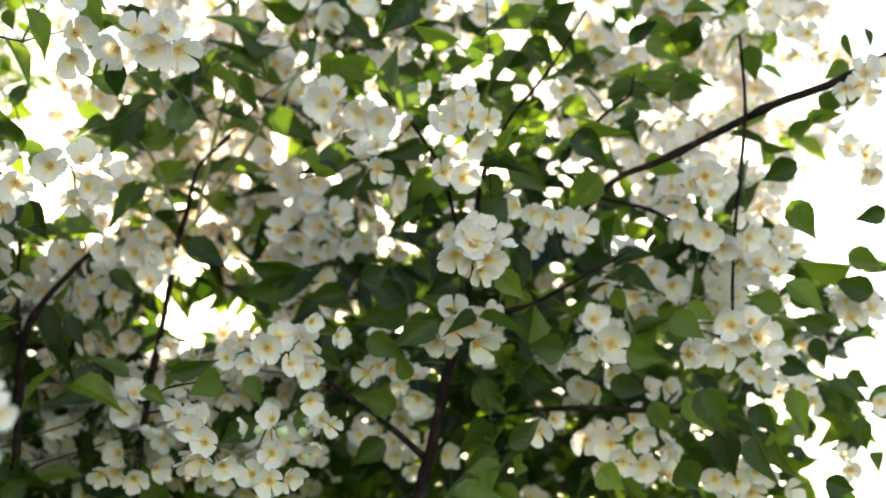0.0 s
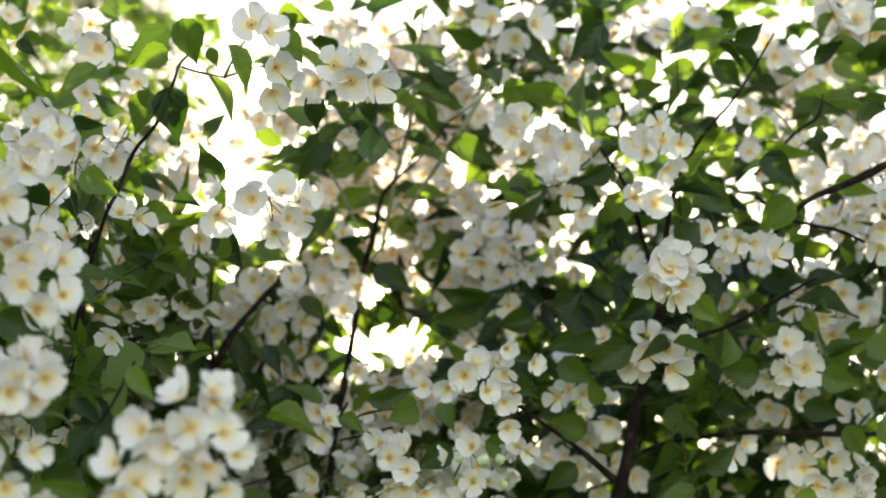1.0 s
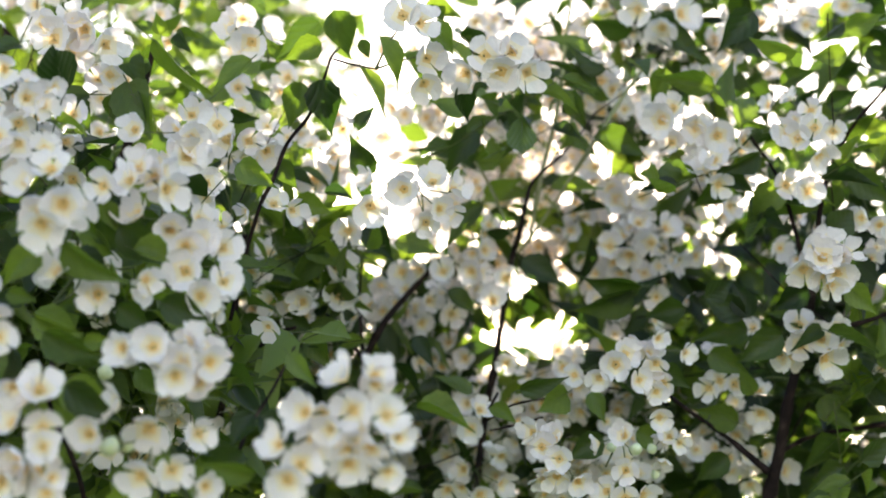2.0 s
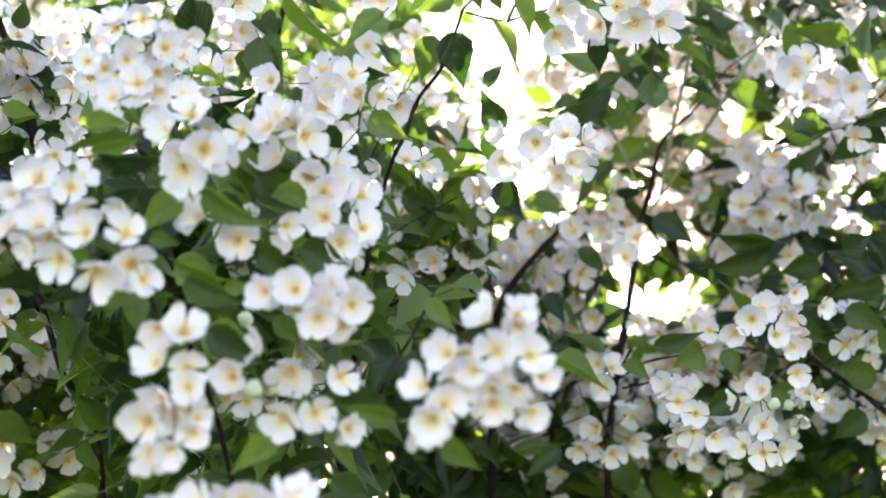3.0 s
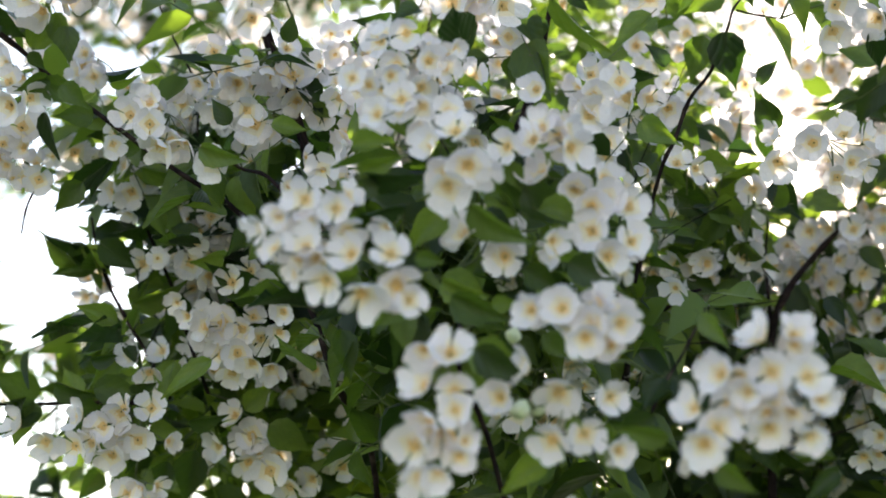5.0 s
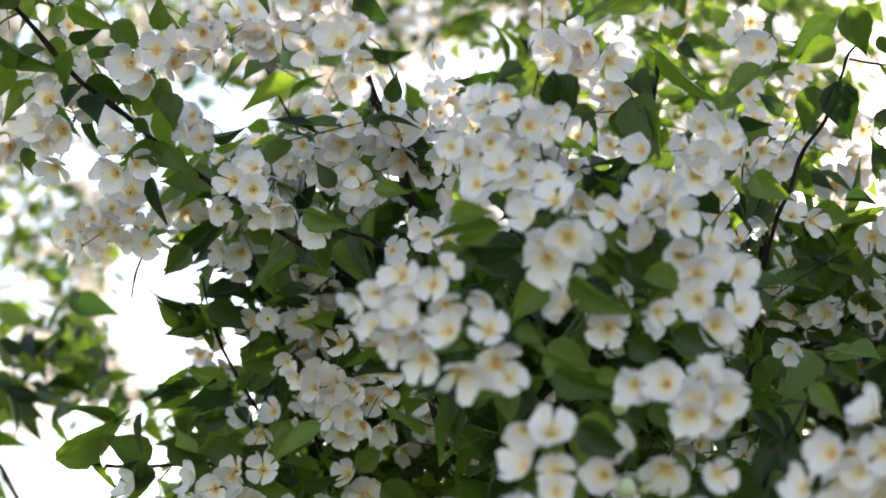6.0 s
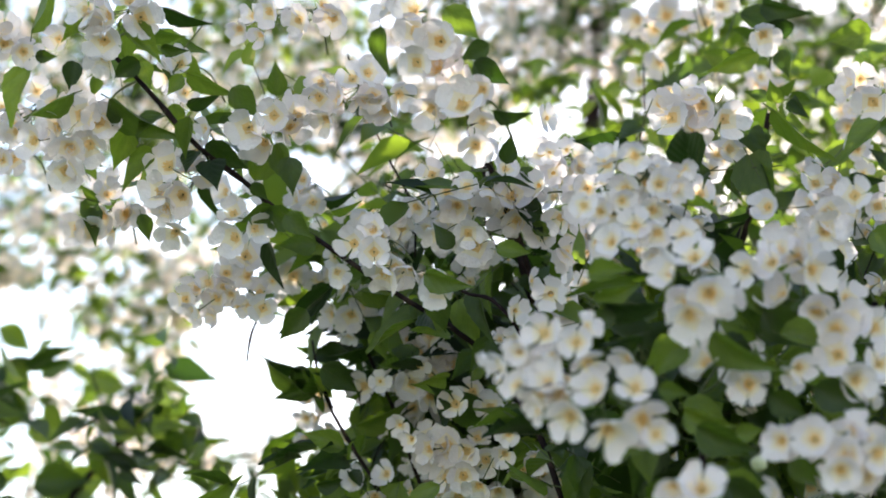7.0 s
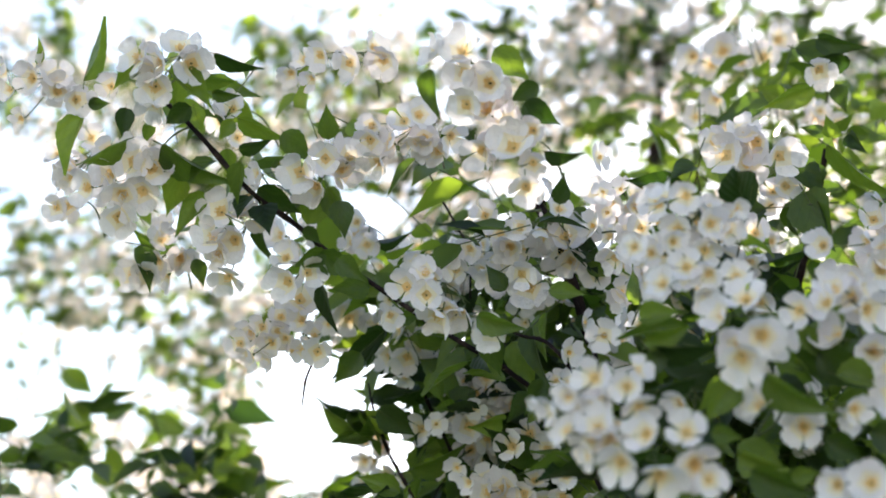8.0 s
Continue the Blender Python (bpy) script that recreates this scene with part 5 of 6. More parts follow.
leaf(arching, (-1.005, 1.323, 2.323), (-0.972, 1.343, 2.323), 19, 46)
leaf(arching, (-0.995, 1.335, 2.313), (-0.971, 1.347, 2.310), 14, 28)
leaf(arching, (-1.026, 1.259, 2.316), (-1.046, 1.249, 2.290), 19, -16)
leaf(arching, (-1.058, 1.295, 2.259), (-1.096, 1.270, 2.231), 27, -74)
leaf(arching, (-1.117, 1.299, 2.296), (-1.134, 1.300, 2.238), 31, 13)
leaf(arching, (-1.110, 1.299, 2.306), (-1.091, 1.309, 2.307), 13, 7)
leaf(arching, (-1.081, 1.320, 2.306), (-1.084, 1.324, 2.273), 19, -31)
leaf(arching, (-1.065, 1.336, 2.298), (-1.075, 1.345, 2.275), 14, -62)
leaf(arching, (-0.992, 1.361, 2.266), (-0.993, 1.374, 2.240), 18, -27)
leaf(arching, (-0.962, 1.342, 2.240), (-0.975, 1.354, 2.204), 20, 5)
leaf(arching, (-1.032, 1.348, 2.240), (-1.047, 1.352, 2.201), 26, -29)
leaf(arching, (-1.014, 1.367, 2.225), (-1.040, 1.352, 2.186), 24, 2)
leaf(arching, (-0.972, 1.390, 2.233), (-0.940, 1.421, 2.213), 27, 3)
leaf(arching, (-0.912, 1.421, 2.238), (-0.896, 1.435, 2.192), 25, 9)
leaf(arching, (-0.938, 1.424, 2.201), (-0.927, 1.439, 2.187), 14, -17)
leaf(arching, (-0.914, 1.424, 2.173), (-0.940, 1.408, 2.155), 19, -24)
leaf(arching, (-0.921, 1.421, 2.170), (-0.892, 1.448, 2.154), 25, -12)
leaf(arching, (-0.972, 1.413, 2.263), (-0.953, 1.422, 2.269), 11, -26)
leaf(arching, (-0.991, 1.425, 2.212), (-0.989, 1.447, 2.173), 22, 23)
leaf(arching, (-1.073, 1.445, 2.193), (-1.066, 1.456, 2.164), 17, -46)
leaf(arching, (-0.945, 1.473, 2.159), (-0.935, 1.490, 2.114), 24, 23)
leaf(arching, (-0.917, 1.510, 2.098), (-0.946, 1.509, 2.068), 25, -16)
leaf(arching, (-0.936, 1.567, 2.235), (-0.899, 1.579, 2.239), 19, 66)
leaf(arching, (-0.897, 1.543, 2.195), (-0.866, 1.547, 2.207), 17, 32)
leaf(arching, (-1.096, 1.272, 2.316), (-1.072, 1.258, 2.373), 31, 103)
leaf(arching, (-1.146, 1.262, 2.338), (-1.134, 1.253, 2.358), 12, 79)
leaf(arching, (-1.018, 1.699, 2.071), (-1.049, 1.661, 2.089), 26, -32)
leaf(arching, (-1.020, 1.691, 2.095), (-1.006, 1.705, 2.064), 23, -22)
leaf(arching, (-0.981, 1.733, 2.012), (-1.011, 1.715, 2.019), 18, -41)
leaf(arching, (-0.978, 1.740, 1.991), (-1.022, 1.721, 1.972), 26, 39)
leaf(arching, (-0.952, 1.736, 2.057), (-0.967, 1.741, 2.013), 24, 31)
leaf(arching, (-0.878, 1.699, 2.104), (-0.920, 1.672, 2.074), 29, 33)
leaf(arching, (-0.956, 1.726, 2.084), (-0.998, 1.710, 2.088), 25, -10)
leaf(arching, (-0.556, 1.792, 2.427), (-0.587, 1.780, 2.442), 22, -2)
leaf(arching, (-0.551, 1.792, 2.431), (-0.521, 1.791, 2.438), 19, 9)
leaf(arching, (-0.530, 1.729, 2.454), (-0.478, 1.748, 2.433), 30, -34)
leaf(arching, (-0.503, 1.799, 2.438), (-0.495, 1.806, 2.406), 20, -5)
leaf(arching, (-0.490, 1.776, 2.372), (-0.465, 1.786, 2.364), 18, 3)
leaf(arching, (-0.498, 1.777, 2.366), (-0.508, 1.766, 2.385), 15, 4)
leaf(arching, (-0.392, 1.721, 2.406), (-0.438, 1.708, 2.398), 31, -8)
leaf(rear, (-1.825, 2.273, 2.320), (-1.743, 2.327, 2.321), 49, 56)
leaf(rear, (-1.835, 2.250, 2.366), (-1.797, 2.295, 2.336), 37, -40)
leaf(rear, (-1.833, 2.268, 2.315), (-1.805, 2.309, 2.266), 43, -29)
leaf(rear, (-1.812, 2.316, 2.205), (-1.752, 2.365, 2.229), 46, -13)
leaf(rear, (-1.808, 2.338, 2.128), (-1.717, 2.379, 2.142), 55, -25)
leaf(rear, (-1.717, 2.382, 2.206), (-1.710, 2.404, 2.126), 51, -30)
leaf(rear, (-1.672, 2.402, 2.242), (-1.568, 2.423, 2.261), 54, 32)
leaf(rear, (-1.633, 2.429, 2.230), (-1.541, 2.467, 2.192), 53, 41)
leaf(rear, (-1.701, 2.387, 2.224), (-1.671, 2.412, 2.207), 26, -19)
leaf(rear, (-1.653, 2.401, 2.288), (-1.574, 2.430, 2.285), 42, -68)
leaf(arching, (-1.011, 1.690, 2.091), (-1.058, 1.672, 2.094), 25, -56)
leaf(arching, (-1.012, 1.690, 2.090), (-0.985, 1.723, 2.058), 27, -58)
leaf(arching, (-0.935, 1.723, 2.119), (-0.981, 1.691, 2.100), 30, -64)
leaf(arching, (-0.967, 1.735, 2.010), (-1.012, 1.718, 2.019), 24, -55)
leaf(arching, (-0.973, 1.737, 1.990), (-1.015, 1.711, 1.973), 26, -63)
leaf(arching, (-0.984, 1.732, 1.987), (-1.002, 1.717, 1.937), 28, -59)
leaf(arching, (-0.929, 1.767, 1.955), (-0.999, 1.739, 1.938), 38, 49)
leaf(arching, (-0.919, 1.766, 1.979), (-0.941, 1.774, 1.930), 28, -42)
leaf(arching, (-1.113, 1.610, 1.913), (-1.037, 1.625, 1.959), 45, 49)
leaf(arching, (-1.031, 1.661, 1.919), (-1.067, 1.618, 1.939), 36, 23)
leaf(arching, (-0.994, 1.682, 1.922), (-1.010, 1.670, 1.955), 24, 26)
leaf(arching, (-1.034, 1.660, 1.914), (-1.039, 1.667, 1.885), 19, -26)
leaf(arching, (-0.984, 1.687, 1.923), (-0.942, 1.712, 1.919), 24, -72)
leaf(middle, (-0.501, 1.580, 2.265), (-0.470, 1.570, 2.214), 26, -20)
leaf(middle, (-0.498, 1.710, 2.342), (-0.522, 1.700, 2.351), 16, 30)
leaf(middle, (-0.486, 1.700, 2.343), (-0.464, 1.690, 2.348), 15, 40)
leaf(middle, (-0.507, 1.720, 2.403), (-0.569, 1.710, 2.383), 24, -35)
leaf(middle, (-0.321, 1.700, 2.340), (-0.364, 1.690, 2.299), 29, 15)
leaf(middle, (-0.491, 1.570, 2.227), (-0.462, 1.560, 2.160), 44, 8)
leaf(middle, (-0.485, 1.600, 2.235), (-0.500, 1.590, 2.194), 30, -30)
leaf(middle, (-0.319, 1.660, 2.253), (-0.309, 1.650, 2.208), 36, 15)
leaf(middle, (-0.489, 1.700, 2.345), (-0.490, 1.690, 2.314), 24, 60)
leaf(middle, (-0.472, 1.700, 2.335), (-0.456, 1.690, 2.307), 18, 20)
leaf(middle, (-0.504, 1.720, 2.456), (-0.451, 1.710, 2.430), 24, 30)
leaf(middle, (-0.470, 1.720, 2.425), (-0.515, 1.710, 2.421), 22, -20)
leaf(middle, (-0.377, 1.700, 2.243), (-0.394, 1.690, 2.269), 20, 30)
leaf(middle, (-0.378, 1.550, 2.131), (-0.344, 1.540, 2.103), 26, 10)
leaf(middle, (-0.480, 1.700, 2.315), (-0.450, 1.690, 2.284), 24, 15)
leaf(right, (-0.126, 1.777, 1.955), (-0.075, 1.766, 1.963), 22, 15)
leaf(right, (-0.077, 1.817, 1.960), (-0.111, 1.800, 1.936), 34, -3)
leaf(right, (0.518, 1.808, 1.926), (0.527, 1.795, 1.869), 25, 11)
leaf(right, (0.203, 1.779, 2.110), (0.228, 1.775, 2.136), 34, 0)
leaf(right, (0.071, 1.804, 2.053), (0.102, 1.808, 2.071), 28, 11)
leaf(right, (0.023, 1.847, 1.991), (0.052, 1.838, 1.964), 25, 7)
leaf(right, (-0.158, 1.826, 1.949), (-0.129, 1.817, 1.929), 19, -24)
leaf(right, (-0.237, 1.848, 2.035), (-0.218, 1.840, 1.996), 19, -9)
leaf(right, (0.287, 1.841, 1.983), (0.246, 1.845, 1.991), 34, -1)
leaf(right, (0.352, 1.832, 1.979), (0.390, 1.813, 1.961), 31, 10)
leaf(right, (0.397, 1.800, 2.007), (0.427, 1.784, 1.977), 31, 8)
leaf(right, (0.315, 1.845, 1.855), (0.341, 1.833, 1.829), 31, 6)
leaf(right, (0.215, 1.794, 1.873), (0.253, 1.804, 1.903), 28, 11)
leaf(right, (0.387, 1.787, 1.849), (0.411, 1.801, 1.821), 34, 7)
leaf(front, (-0.507, 1.247, 2.003), (-0.565, 1.247, 2.002), 13, 23)
leaf(arching, (-0.904, 1.534, 2.126), (-0.962, 1.537, 2.082), 22, -6)
leaf(arching, (-0.797, 1.570, 1.930), (-0.844, 1.560, 1.892), 22, 18)
leaf(arching, (-0.871, 1.557, 1.981), (-0.884, 1.569, 1.962), 12, -1)
leaf(rear, (-1.669, 2.452, 2.268), (-1.574, 2.460, 2.190), 46, 24)
leaf(rear, (-1.860, 2.448, 2.166), (-1.723, 2.463, 2.098), 65, 21)
leaf(rear, (-1.746, 2.439, 2.168), (-1.838, 2.442, 2.108), 61, 10)
leaf(rear, (-1.912, 2.477, 2.349), (-1.851, 2.482, 2.375), 30, -18)
leaf(rear, (-1.728, 2.455, 2.311), (-1.830, 2.455, 2.347), 38, 0)
leaf(front, (-0.303, 1.229, 1.779), (-0.343, 1.205, 1.784), 17, -11)
leaf(front, (-0.269, 1.222, 1.760), (-0.244, 1.222, 1.738), 18, 7)
leaf(front, (-0.192, 1.272, 1.763), (-0.219, 1.261, 1.737), 15, -1)
leaf(front, (-0.390, 1.233, 1.768), (-0.420, 1.220, 1.742), 20, 10)
leaf(front, (-0.317, 1.294, 1.837), (-0.333, 1.286, 1.809), 20, 10)
leaf(front, (-0.292, 1.307, 1.886), (-0.270, 1.308, 1.858), 16, -3)
leaf(front, (-0.436, 1.210, 1.844), (-0.396, 1.215, 1.816), 26, 9)

# leaf pairs that hang along the arching bough and hide its wood
bough = [p for p in WOOD[arching] if 1.9 < p.z < 2.6 and p.x < -0.75]
for p in CAST.sample(bough, min(26, len(bough))):
    out = Vector((CAST.gauss(0, 0.55), CAST.gauss(-0.45, 0.25), CAST.gauss(-0.45, 0.45))).normalized()
    long = CAST.uniform(0.042, 0.065)
    leaf(arching, p + out * 0.008, p + out * long, long * 1000 * CAST.uniform(0.45, 0.56), CAST.uniform(-40, 40))


# ---- the inner foliage of the shrubs, too dense to count ----
def arrays(me):
    co = np.empty(len(me.vertices) * 3)
    me.vertices.foreach_get("co", co)
    return co.reshape(-1, 3), [tuple(p.vertices) for p in me.polygons], [p.material_index for p in me.polygons]


def plain_leaf(bend):
    bm = bmesh.new()
    rows = []
    for s, half in ((0, 0.02), (0.16, 0.38), (0.38, 0.5), (0.62, 0.33), (0.82, 0.13), (1.0, 0.01)):
        rows.append([bm.verts.new((half * w, s, 0.3 * abs(half * w) - bend * s * s)) for w in (-1, 0, 1)])
    for u, v in zip(rows, rows[1:]):
        for j in range(2):
            bm.faces.new((u[j], u[j + 1], v[j + 1], v[j]))
    return finish("leaf", bm, (leaf_green,))


def plain_flower(rnd, cup):
    bm = bmesh.new()
    for k in range(4):
        t = k * math.pi / 2 + rnd.uniform(-0.1, 0.1)
        rows = []
        for r, half in ((0.04, 0.06), (0.20, 0.19), (0.36, 0.29), (0.50, 0.17)):
            rows.append([bm.verts.new((r * math.cos(t) - half * w * math.sin(t), r * math.sin(t) + half * w * math.cos(t), cup * (2 * r) ** 1.5 + 0.05 * w * w + 0.006 * k)) for w in (-1, 0, 1)])
        for i in range(3):
            for j in range(2):
                bm.faces.new((rows[i][j], rows[i + 1][j], rows[i + 1][j + 1], rows[i][j + 1])).material_index = 4 if i == 0 else 0
    prism(bm, Vector((0, 0, 0.0)), Vector((0, 0, 0.12)), 0.03, 0.09, 7, 1)
    return finish("flower", bm, (petal_white, anther_yellow))


PLAIN_LEAVES = [arrays(plain_leaf(b)) for b in (0.05, 0.18, 0.32)]
PLAIN_FLOWERS = [arrays(plain_flower(rnd, c)) for c in (0.12, 0.2, 0.28)]


def thicket(parent, centre, radii, leaves, flowers):
    """Leaves and blossom on short shoots inside a rounded mass of a shrub, joined into one mesh."""
    verts, faces, mats, count = [], [], [], 0
    leaves_all = leaves

    def put(shape, m, shift):
        nonlocal count
        co, fs, ms = shape
        verts.append(co @ np.array(m.to_3x3()).T + np.array(m.translation - parent.location))
        faces.extend(tuple(i + count for i in f) for f in fs)
        mats.extend(v + shift for v in ms)
        count += len(co)

    def spot():
        while True:
            v = Vector([CAST.uniform(-1, 1) for _ in range(3)])
            p = Vector(centre) + Vector([a * b for a, b in zip(v, radii)])
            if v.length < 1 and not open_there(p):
                return p

    twig = (np.array([(0.5 * math.cos(a), t, 0.5 * math.sin(a)) for t in (0, 1) for a in (0, 2.1, 4.2)]), [(0, 1, 4, 3), (1, 2, 5, 4), (2, 0, 3, 5)], [0, 0, 0])
    while leaves > 0:
        p = spot()
        way = Vector((CAST.gauss(0, 1), CAST.gauss(-0.3, 0.7), CAST.gauss(0.1, 0.8))).normalized()
        steps = CAST.randint(3, 6)
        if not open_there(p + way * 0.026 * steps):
            put(twig, Matrix.Translation(p - way * 0.02) @ way.to_track_quat("Y", "Z").to_matrix().to_4x4() @ Matrix.Diagonal((0.0015, 0.02 + 0.026 * steps, 0.0015, 1)), 3)
        for k in range(steps):
            q = p + way * 0.026 * k
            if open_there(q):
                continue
            d = (way * 0.4 + Vector((CAST.gauss(0, 0.8), CAST.gauss(-0.2, 0.6), CAST.gauss(-0.35, 0.5)))).normalized()
            long = CAST.choice((CAST.uniform(0.040, 0.060), CAST.uniform(0.055, 0.085))) * (0.9 if (Vector(centre) - VIEWPOINT).length < 2.1 else 1.0)
            side = Vector((CAST.gauss(0, 0.6), CAST.gauss(-0.5, 0.6), CAST.gauss(0.5, 0.5))).normalized()
            m = blade(q, q + d * long, long * CAST.uniform(0.38, 0.52), 0, side)
            if LEAF_COUNT.get(parent, 0) < 300 and parent not in (rear, distant) and (Vector(centre) - VIEWPOINT).length < 2.7:
                place("leaf", CAST.choice(LEAVES), parent, m)
                LEAF_COUNT[parent] = LEAF_COUNT.get(parent, 0) + 1
            else:
                put(CAST.choice(PLAIN_LEAVES), m, 0)
            leaves -= 1
    for k in range(leaves_all // 22 if (Vector(centre) - VIEWPOINT).length > 1.95 else 0):
        p = spot()
        way = Vector((CAST.gauss(0, 0.7), CAST.gauss(-0.1, 0.5), CAST.gauss(0.7, 0.5))).normalized()
        thick = CAST.uniform(0.0016, 0.0034)
        for step in range(4):
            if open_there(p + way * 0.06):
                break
            put(twig, Matrix.Translation(p) @ way.to_track_quat("Y", "Z").to_matrix().to_4x4() @ Matrix.Diagonal((thick, 0.062, thick, 1)), 4)
            p = p + way * 0.06
            way = (way + Vector((CAST.gauss(0, 0.22), CAST.gauss(0, 0.22), CAST.gauss(0, 0.22)))).normalized()
            thick *= 0.85
    while flowers > 0:
        p = spot()
        if parent not in (rear, distant) and (Vector(centre) - VIEWPOINT).length < 2.62 and CAST.random() < 0.5:
            heads = [(*(p + Vector((CAST.gauss(0, 0.024), CAST.gauss(0, 0.01), CAST.gauss(0, 0.024)))), CAST.uniform(26, 34)) for k in range(CAST.randint(2, 6))]
            cluster(parent, *heads)
            flowers -= len(heads)
            continue
        for k in range(CAST.randint(2, 6)):
            q = p + Vector((CAST.gauss(0, 0.022), CAST.gauss(0, 0.015), CAST.gauss(0, 0.022)))
            n = (OUTWARD + Vector((CAST.gauss(0, 0.6), CAST.gauss(0, 0.5), CAST.gauss(0, 0.6)))).normalized()
            put(CAST.choice(PLAIN_FLOWERS), Matrix.Translation(q) @ turned(n, CAST.uniform(0, 6.3)) @ Matrix.Scale(CAST.uniform(0.024, 0.034), 4), 1)
            flowers -= 1
    me = bpy.data.meshes.new("foliage")
    me.from_pydata(np.concatenate(verts).tolist(), [], faces)
    for m in (leaf_green, petal_white, anther_yellow, stalk_green, bark, petal_cream):
        me.materials.append(m)
    me.polygons.foreach_set("material_index", mats)
    me.polygons.foreach_set("use_smooth", [True] * len(faces))
    ob = tagged(new("foliage", me), kind="stuff")
    ob.parent = parent


thicket(right, (-0.129, 1.897, 2.316), (0.13, 0.08, 0.10), 34, 0)
thicket(right, (0.185, 1.866, 2.147), (0.14, 0.06, 0.13), 27, 0)
thicket(right, (0.364, 1.897, 2.334), (0.11, 0.08, 0.09), 25, 0)
thicket(right, (0.239, 1.902, 1.975), (0.18, 0.06, 0.10), 34, 0)
thicket(right, (-0.316, 1.902, 2.097), (0.13, 0.06, 0.13), 18, 0)
thicket(right, (0.366, 3.287, 2.242), (0.26, 0.20, 0.21), 160, 0)
thicket(right, (-0.250, 2.241, 2.005), (0.12, 0.10, 0.10), 0, 60)
thicket(right, (-0.025, 2.153, 1.999), (0.13, 0.10, 0.08), 0, 46)
thicket(right, (-0.190, 2.262, 2.027), (0.09, 0.10, 0.13), 0, 50)
thicket(right, (0.535, 2.127, 2.203), (0.09, 0.10, 0.15), 0, 48)
thicket(right, (-0.182, 2.341, 2.397), (0.11, 0.15, 0.17), 64, 104)
thicket(distant, (-2.787, 3.599, 3.092), (0.25, 0.25, 0.16), 235, 260)
thicket(distant, (-2.582, 3.926, 2.938), (0.23, 0.25, 0.17), 217, 220)
thicket(distant, (-2.626, 3.809, 3.451), (0.31, 0.25, 0.19), 260, 300)
thicket(distant, (-2.204, 3.748, 3.573), (0.27, 0.25, 0.18), 248, 300)
thicket(distant, (-2.936, 3.614, 3.652), (0.32, 0.25, 0.21), 260, 300)
thicket(distant, (-2.028, 3.947, 3.355), (0.24, 0.25, 0.22), 248, 260)
thicket(distant, (-2.439, 3.871, 2.609), (0.29, 0.25, 0.13), 235, 260)
thicket(distant, (-1.719, 3.886, 3.523), (0.29, 0.25, 0.23), 310, 300)
thicket(distant, (-1.492, 4.116, 3.701), (0.27, 0.25, 0.18), 248, 260)
thicket(rear, (-2.216, 2.867, 2.324), (0.34, 0.25, 0.14), 110, 200)
thicket(distant, (-2.921, 4.524, 3.416), (1.24, 0.40, 0.88), 868, 700)
thicket(rear, (-1.648, 1.998, 2.144), (0.10, 0.14, 0.12), 50, 0)
thicket(rear, (-1.490, 2.168, 2.155), (0.09, 0.12, 0.07), 50, 0)
thicket(arching, (-0.689, 1.552, 2.161), (0.10, 0.05, 0.07), 8, 10)
thicket(arching, (-0.630, 1.583, 2.217), (0.08, 0.05, 0.06), 5, 5)
thicket(front, (-0.540, 1.402, 2.090), (0.12, 0.07, 0.09), 10, 14)
thicket(front, (-0.443, 1.387, 2.013), (0.09, 0.06, 0.08), 10, 10)
thicket(arching, (-0.872, 1.645, 2.205), (0.14, 0.08, 0.07), 10, 14)
thicket(arching, (-0.850, 1.665, 2.026), (0.13, 0.08, 0.10), 20, 14)
thicket(middle, (-0.480, 1.841, 2.297), (0.13, 0.10, 0.13), 4, 4)
thicket(arching, (-0.884, 1.825, 2.017), (0.22, 0.10, 0.18), 24, 16)
thicket(right, (-0.145, 2.191, 2.144), (0.24, 0.12, 0.24), 38, 92)
thicket(right, (0.446, 2.041, 2.137), (0.17, 0.10, 0.23), 38, 92)
thicket(right, (0.003, 2.127, 2.017), (0.18, 0.10, 0.12), 27, 44)
thicket(right, (0.289, 3.196, 2.295), (0.42, 0.20, 0.34), 604, 0)
thicket(right, (-0.324, 3.122, 2.184), (0.38, 0.20, 0.23), 388, 10)
thicket(middle, (-0.408, 2.276, 1.856), (0.33, 0.22, 0.12), 513, 70)
thicket(right, (-0.154, 2.426, 1.975), (0.26, 0.22, 0.15), 324, 60)
thicket(right, (-0.080, 2.647, 2.026), (0.26, 0.25, 0.14), 297, 30)
thicket(middle, (-0.454, 2.370, 2.132), (0.23, 0.25, 0.20), 324, 60)
thicket(right, (0.252, 2.864, 2.182), (0.45, 0.25, 0.28), 669, 0)
thicket(right, (0.594, 2.819, 2.125), (0.28, 0.25, 0.20), 356, 0)
thicket(right, (0.420, 2.685, 2.546), (0.24, 0.25, 0.24), 108, 32)
thicket(right, (-0.271, 2.822, 2.171), (0.37, 0.25, 0.22), 280, 30)
thicket(middle, (-0.712, 2.389, 2.16), (0.25, 0.25, 0.22), 260, 20)
thicket(arching, (-1.058, 2.534, 2.128), (0.42, 0.25, 0.28), 567, 20)
thicket(right, (0.202, 2.373, 2.101), (0.33, 0.30, 0.25), 505, 44)
thicket(right, (0.517, 2.323, 2.081), (0.26, 0.30, 0.23), 417, 62)
thicket(right, (0.392, 2.411, 2.482), (0.26, 0.25, 0.24), 302, 56)
thicket(right, (0.599, 2.338, 2.492), (0.20, 0.30, 0.18), 50, 236)
thicket(right, (0.019, 2.412, 2.379), (0.19, 0.25, 0.18), 64, 188)
thicket(right, (-0.185, 2.428, 2.126), (0.28, 0.28, 0.22), 272, 152)
thicket(right, (-0.137, 2.360, 2.518), (0.23, 0.25, 0.16), 43, 140)
thicket(right, (-0.453, 2.218, 2.212), (0.15, 0.25, 0.27), 252, 68)
thicket(right, (0.129, 2.324, 2.591), (0.19, 0.25, 0.10), 67, 104)
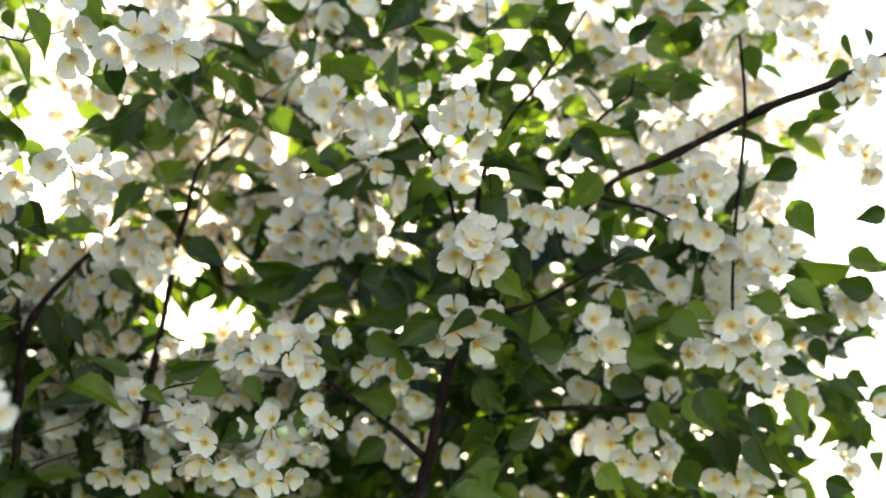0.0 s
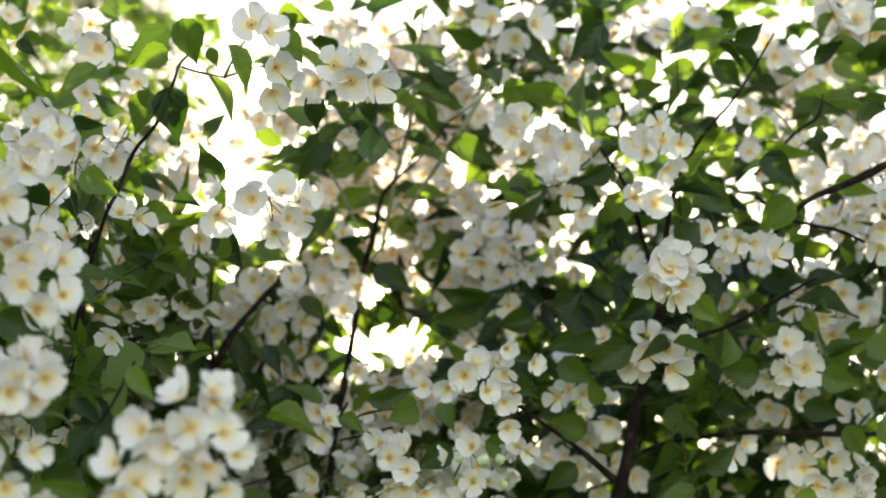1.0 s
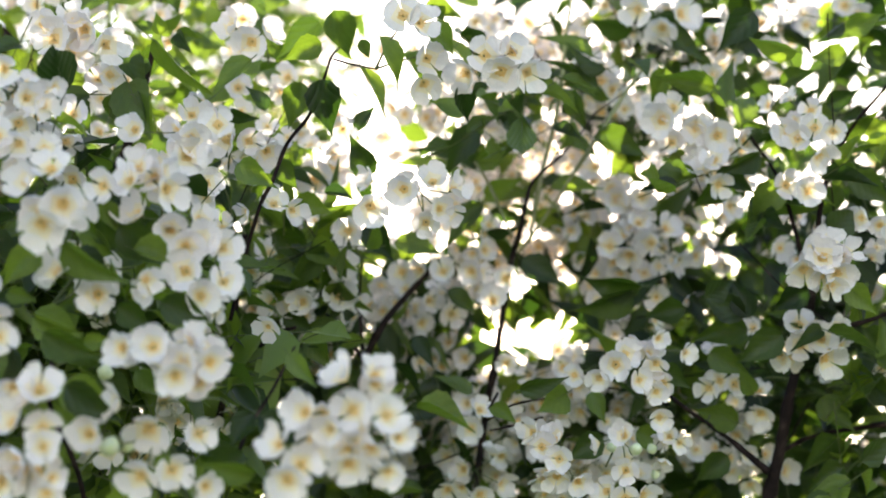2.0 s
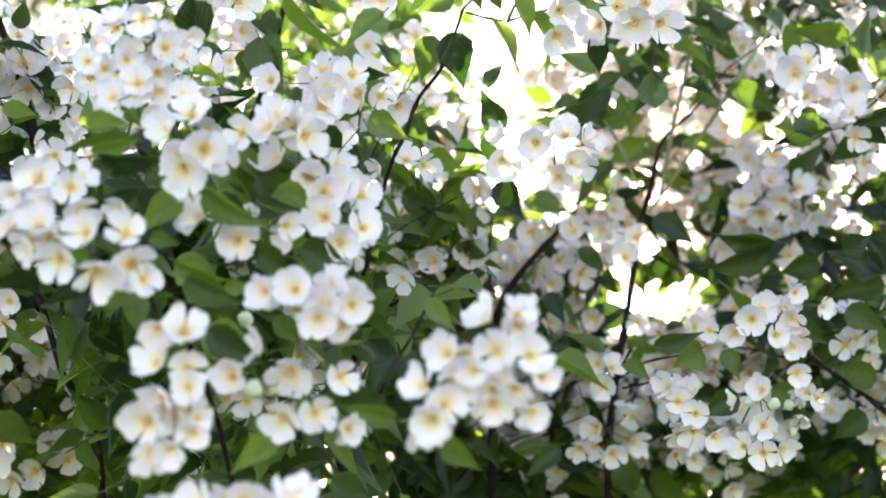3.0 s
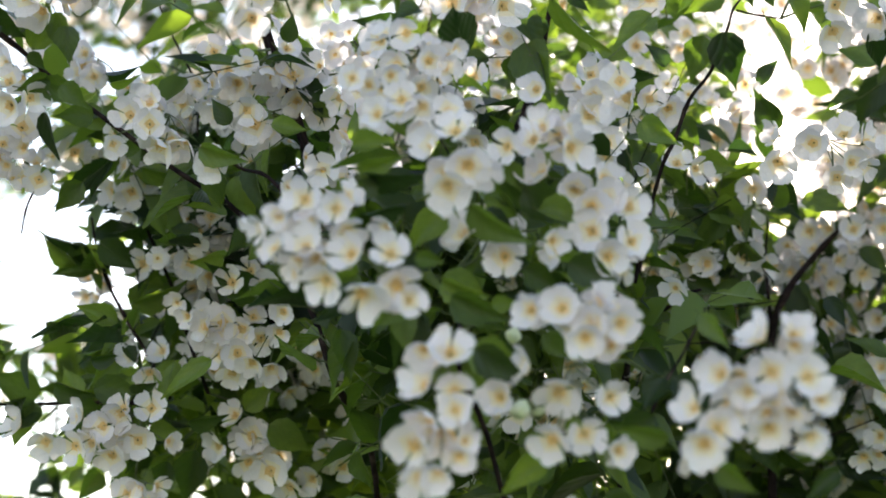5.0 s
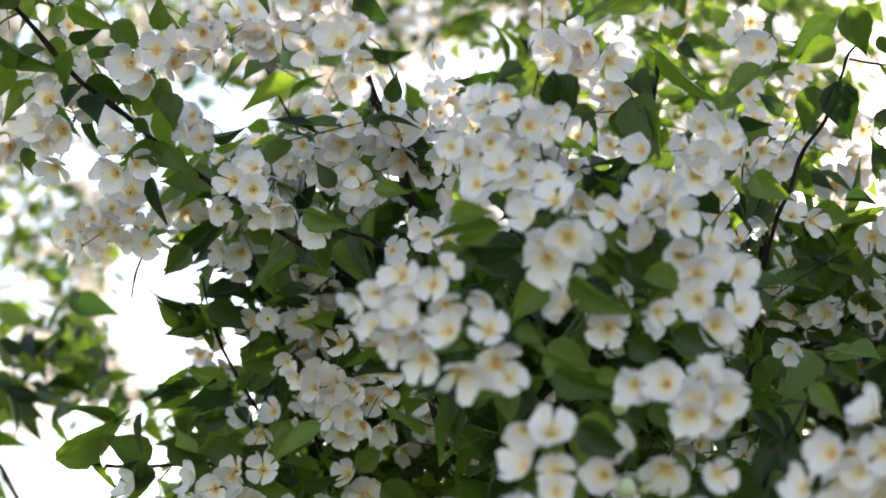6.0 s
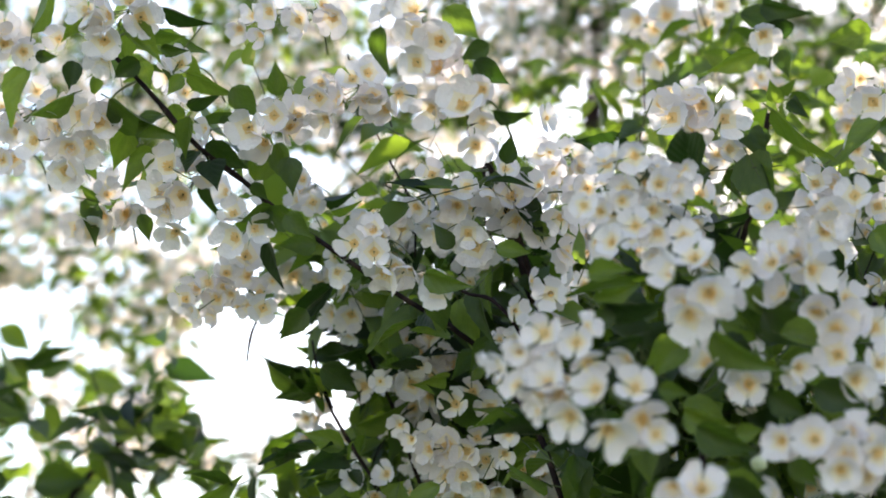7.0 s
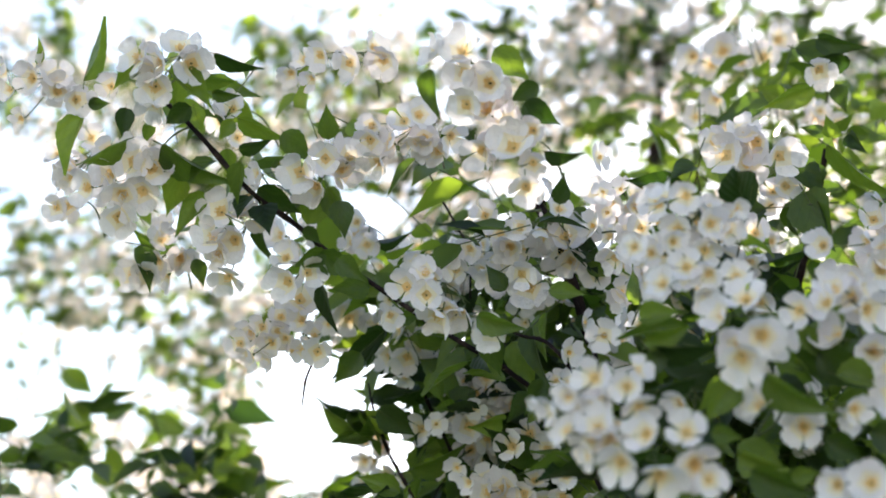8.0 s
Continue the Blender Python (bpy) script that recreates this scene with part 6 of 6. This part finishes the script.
thicket(middle, (-0.609, 2.031, 2.343), (0.20, 0.22, 0.19), 80, 8)
thicket(middle, (-0.616, 1.922, 1.986), (0.21, 0.22, 0.18), 513, 30)
thicket(front, (-0.518, 1.499, 1.954), (0.10, 0.12, 0.16), 132, 4)
thicket(arching, (-0.905, 2.119, 2.046), (0.33, 0.25, 0.23), 756, 30)
thicket(arching, (-0.982, 2.062, 2.314), (0.24, 0.25, 0.16), 130, 30)
thicket(front, (-0.475, 1.559, 1.885), (0.11, 0.12, 0.13), 143, 6)
thicket(middle, (-0.742, 2.018, 2.356), (0.23, 0.18, 0.14), 16, 8)
thicket(front, (-0.491, 1.552, 1.990), (0.13, 0.12, 0.12), 198, 8)
thicket(arching, (-0.747, 2.006, 2.159), (0.20, 0.14, 0.18), 297, 10)
thicket(arching, (-0.930, 1.920, 2.117), (0.16, 0.20, 0.15), 324, 30)
thicket(middle, (-0.523, 2.004, 2.333), (0.16, 0.20, 0.15), 16, 8)
thicket(middle, (-0.568, 2.101, 2.604), (0.20, 0.20, 0.10), 6, 10)
thicket(arching, (-0.933, 1.753, 2.214), (0.14, 0.15, 0.07), 121, 20)
thicket(arching, (-1.061, 1.464, 2.307), (0.18, 0.08, 0.11), 44, 6)
thicket(arching, (-1.317, 2.734, 1.974), (0.28, 0.20, 0.09), 260, 0)
thicket(middle, (-0.797, 2.905, 1.989), (0.34, 0.20, 0.09), 280, 0)
thicket(middle, (-0.840, 1.960, 1.886), (0.10, 0.08, 0.07), 40, 0)
thicket(arching, (-0.730, 1.515, 2.189), (0.07, 0.04, 0.06), 4, 10)
thicket(right, (0.078, 2.157, 2.465), (0.19, 0.10, 0.10), 86, 27)
thicket(right, (-0.056, 2.293, 2.241), (0.10, 0.10, 0.08), 28, 24)

# leaf bands added at the back of the near shrubs, to shade lower leaves
thicket(right, (0.10, 3.00, 1.86), (0.80, 0.30, 0.20), 1300, 0)
thicket(middle, (-0.85, 3.05, 1.88), (0.45, 0.30, 0.20), 800, 0)
# leafy top at the back of the middle shrub
thicket(middle, (-0.811, 2.498, 2.619), (0.20, 0.18, 0.20), 150, 10)
thicket(middle, (-0.550, 2.508, 2.639), (0.16, 0.18, 0.16), 90, 30)
# pale blossom and leaves of the tall shrub, far behind the trio of large flowers
thicket(distant, (-1.16, 4.20, 3.20), (0.42, 0.30, 0.40), 800, 330)
thicket(distant, (-0.90, 4.20, 3.38), (0.30, 0.30, 0.28), 520, 280)
thicket(distant, (-0.95, 4.20, 3.75), (0.45, 0.30, 0.25), 560, 180)

# unseen crown added over the front shrub, to dim its hanging clusters
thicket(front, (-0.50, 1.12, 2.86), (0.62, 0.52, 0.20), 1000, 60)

# hidden dense leaf mass added to the tall shrub, to shade leaves before it
thicket(distant, (-1.70, 4.0, 2.66), (0.25, 0.16, 0.21), 850, 20)
# body of the tall shrub, below the view
thicket(distant, (-2.25, 4.15, 1.75), (0.70, 0.45, 0.60), 800, 60)

# the lower bodies of the shrubs, down to the lawn
for parent, leaves in ((right, 900), (middle, 700), (front, 500), (arching, 800), (rear, 800), (distant, 900)):
    x, y, z = parent.location
    thicket(parent, (x, y + 0.15, 0.95), (0.62, 0.45, 0.55), leaves, leaves // 6)
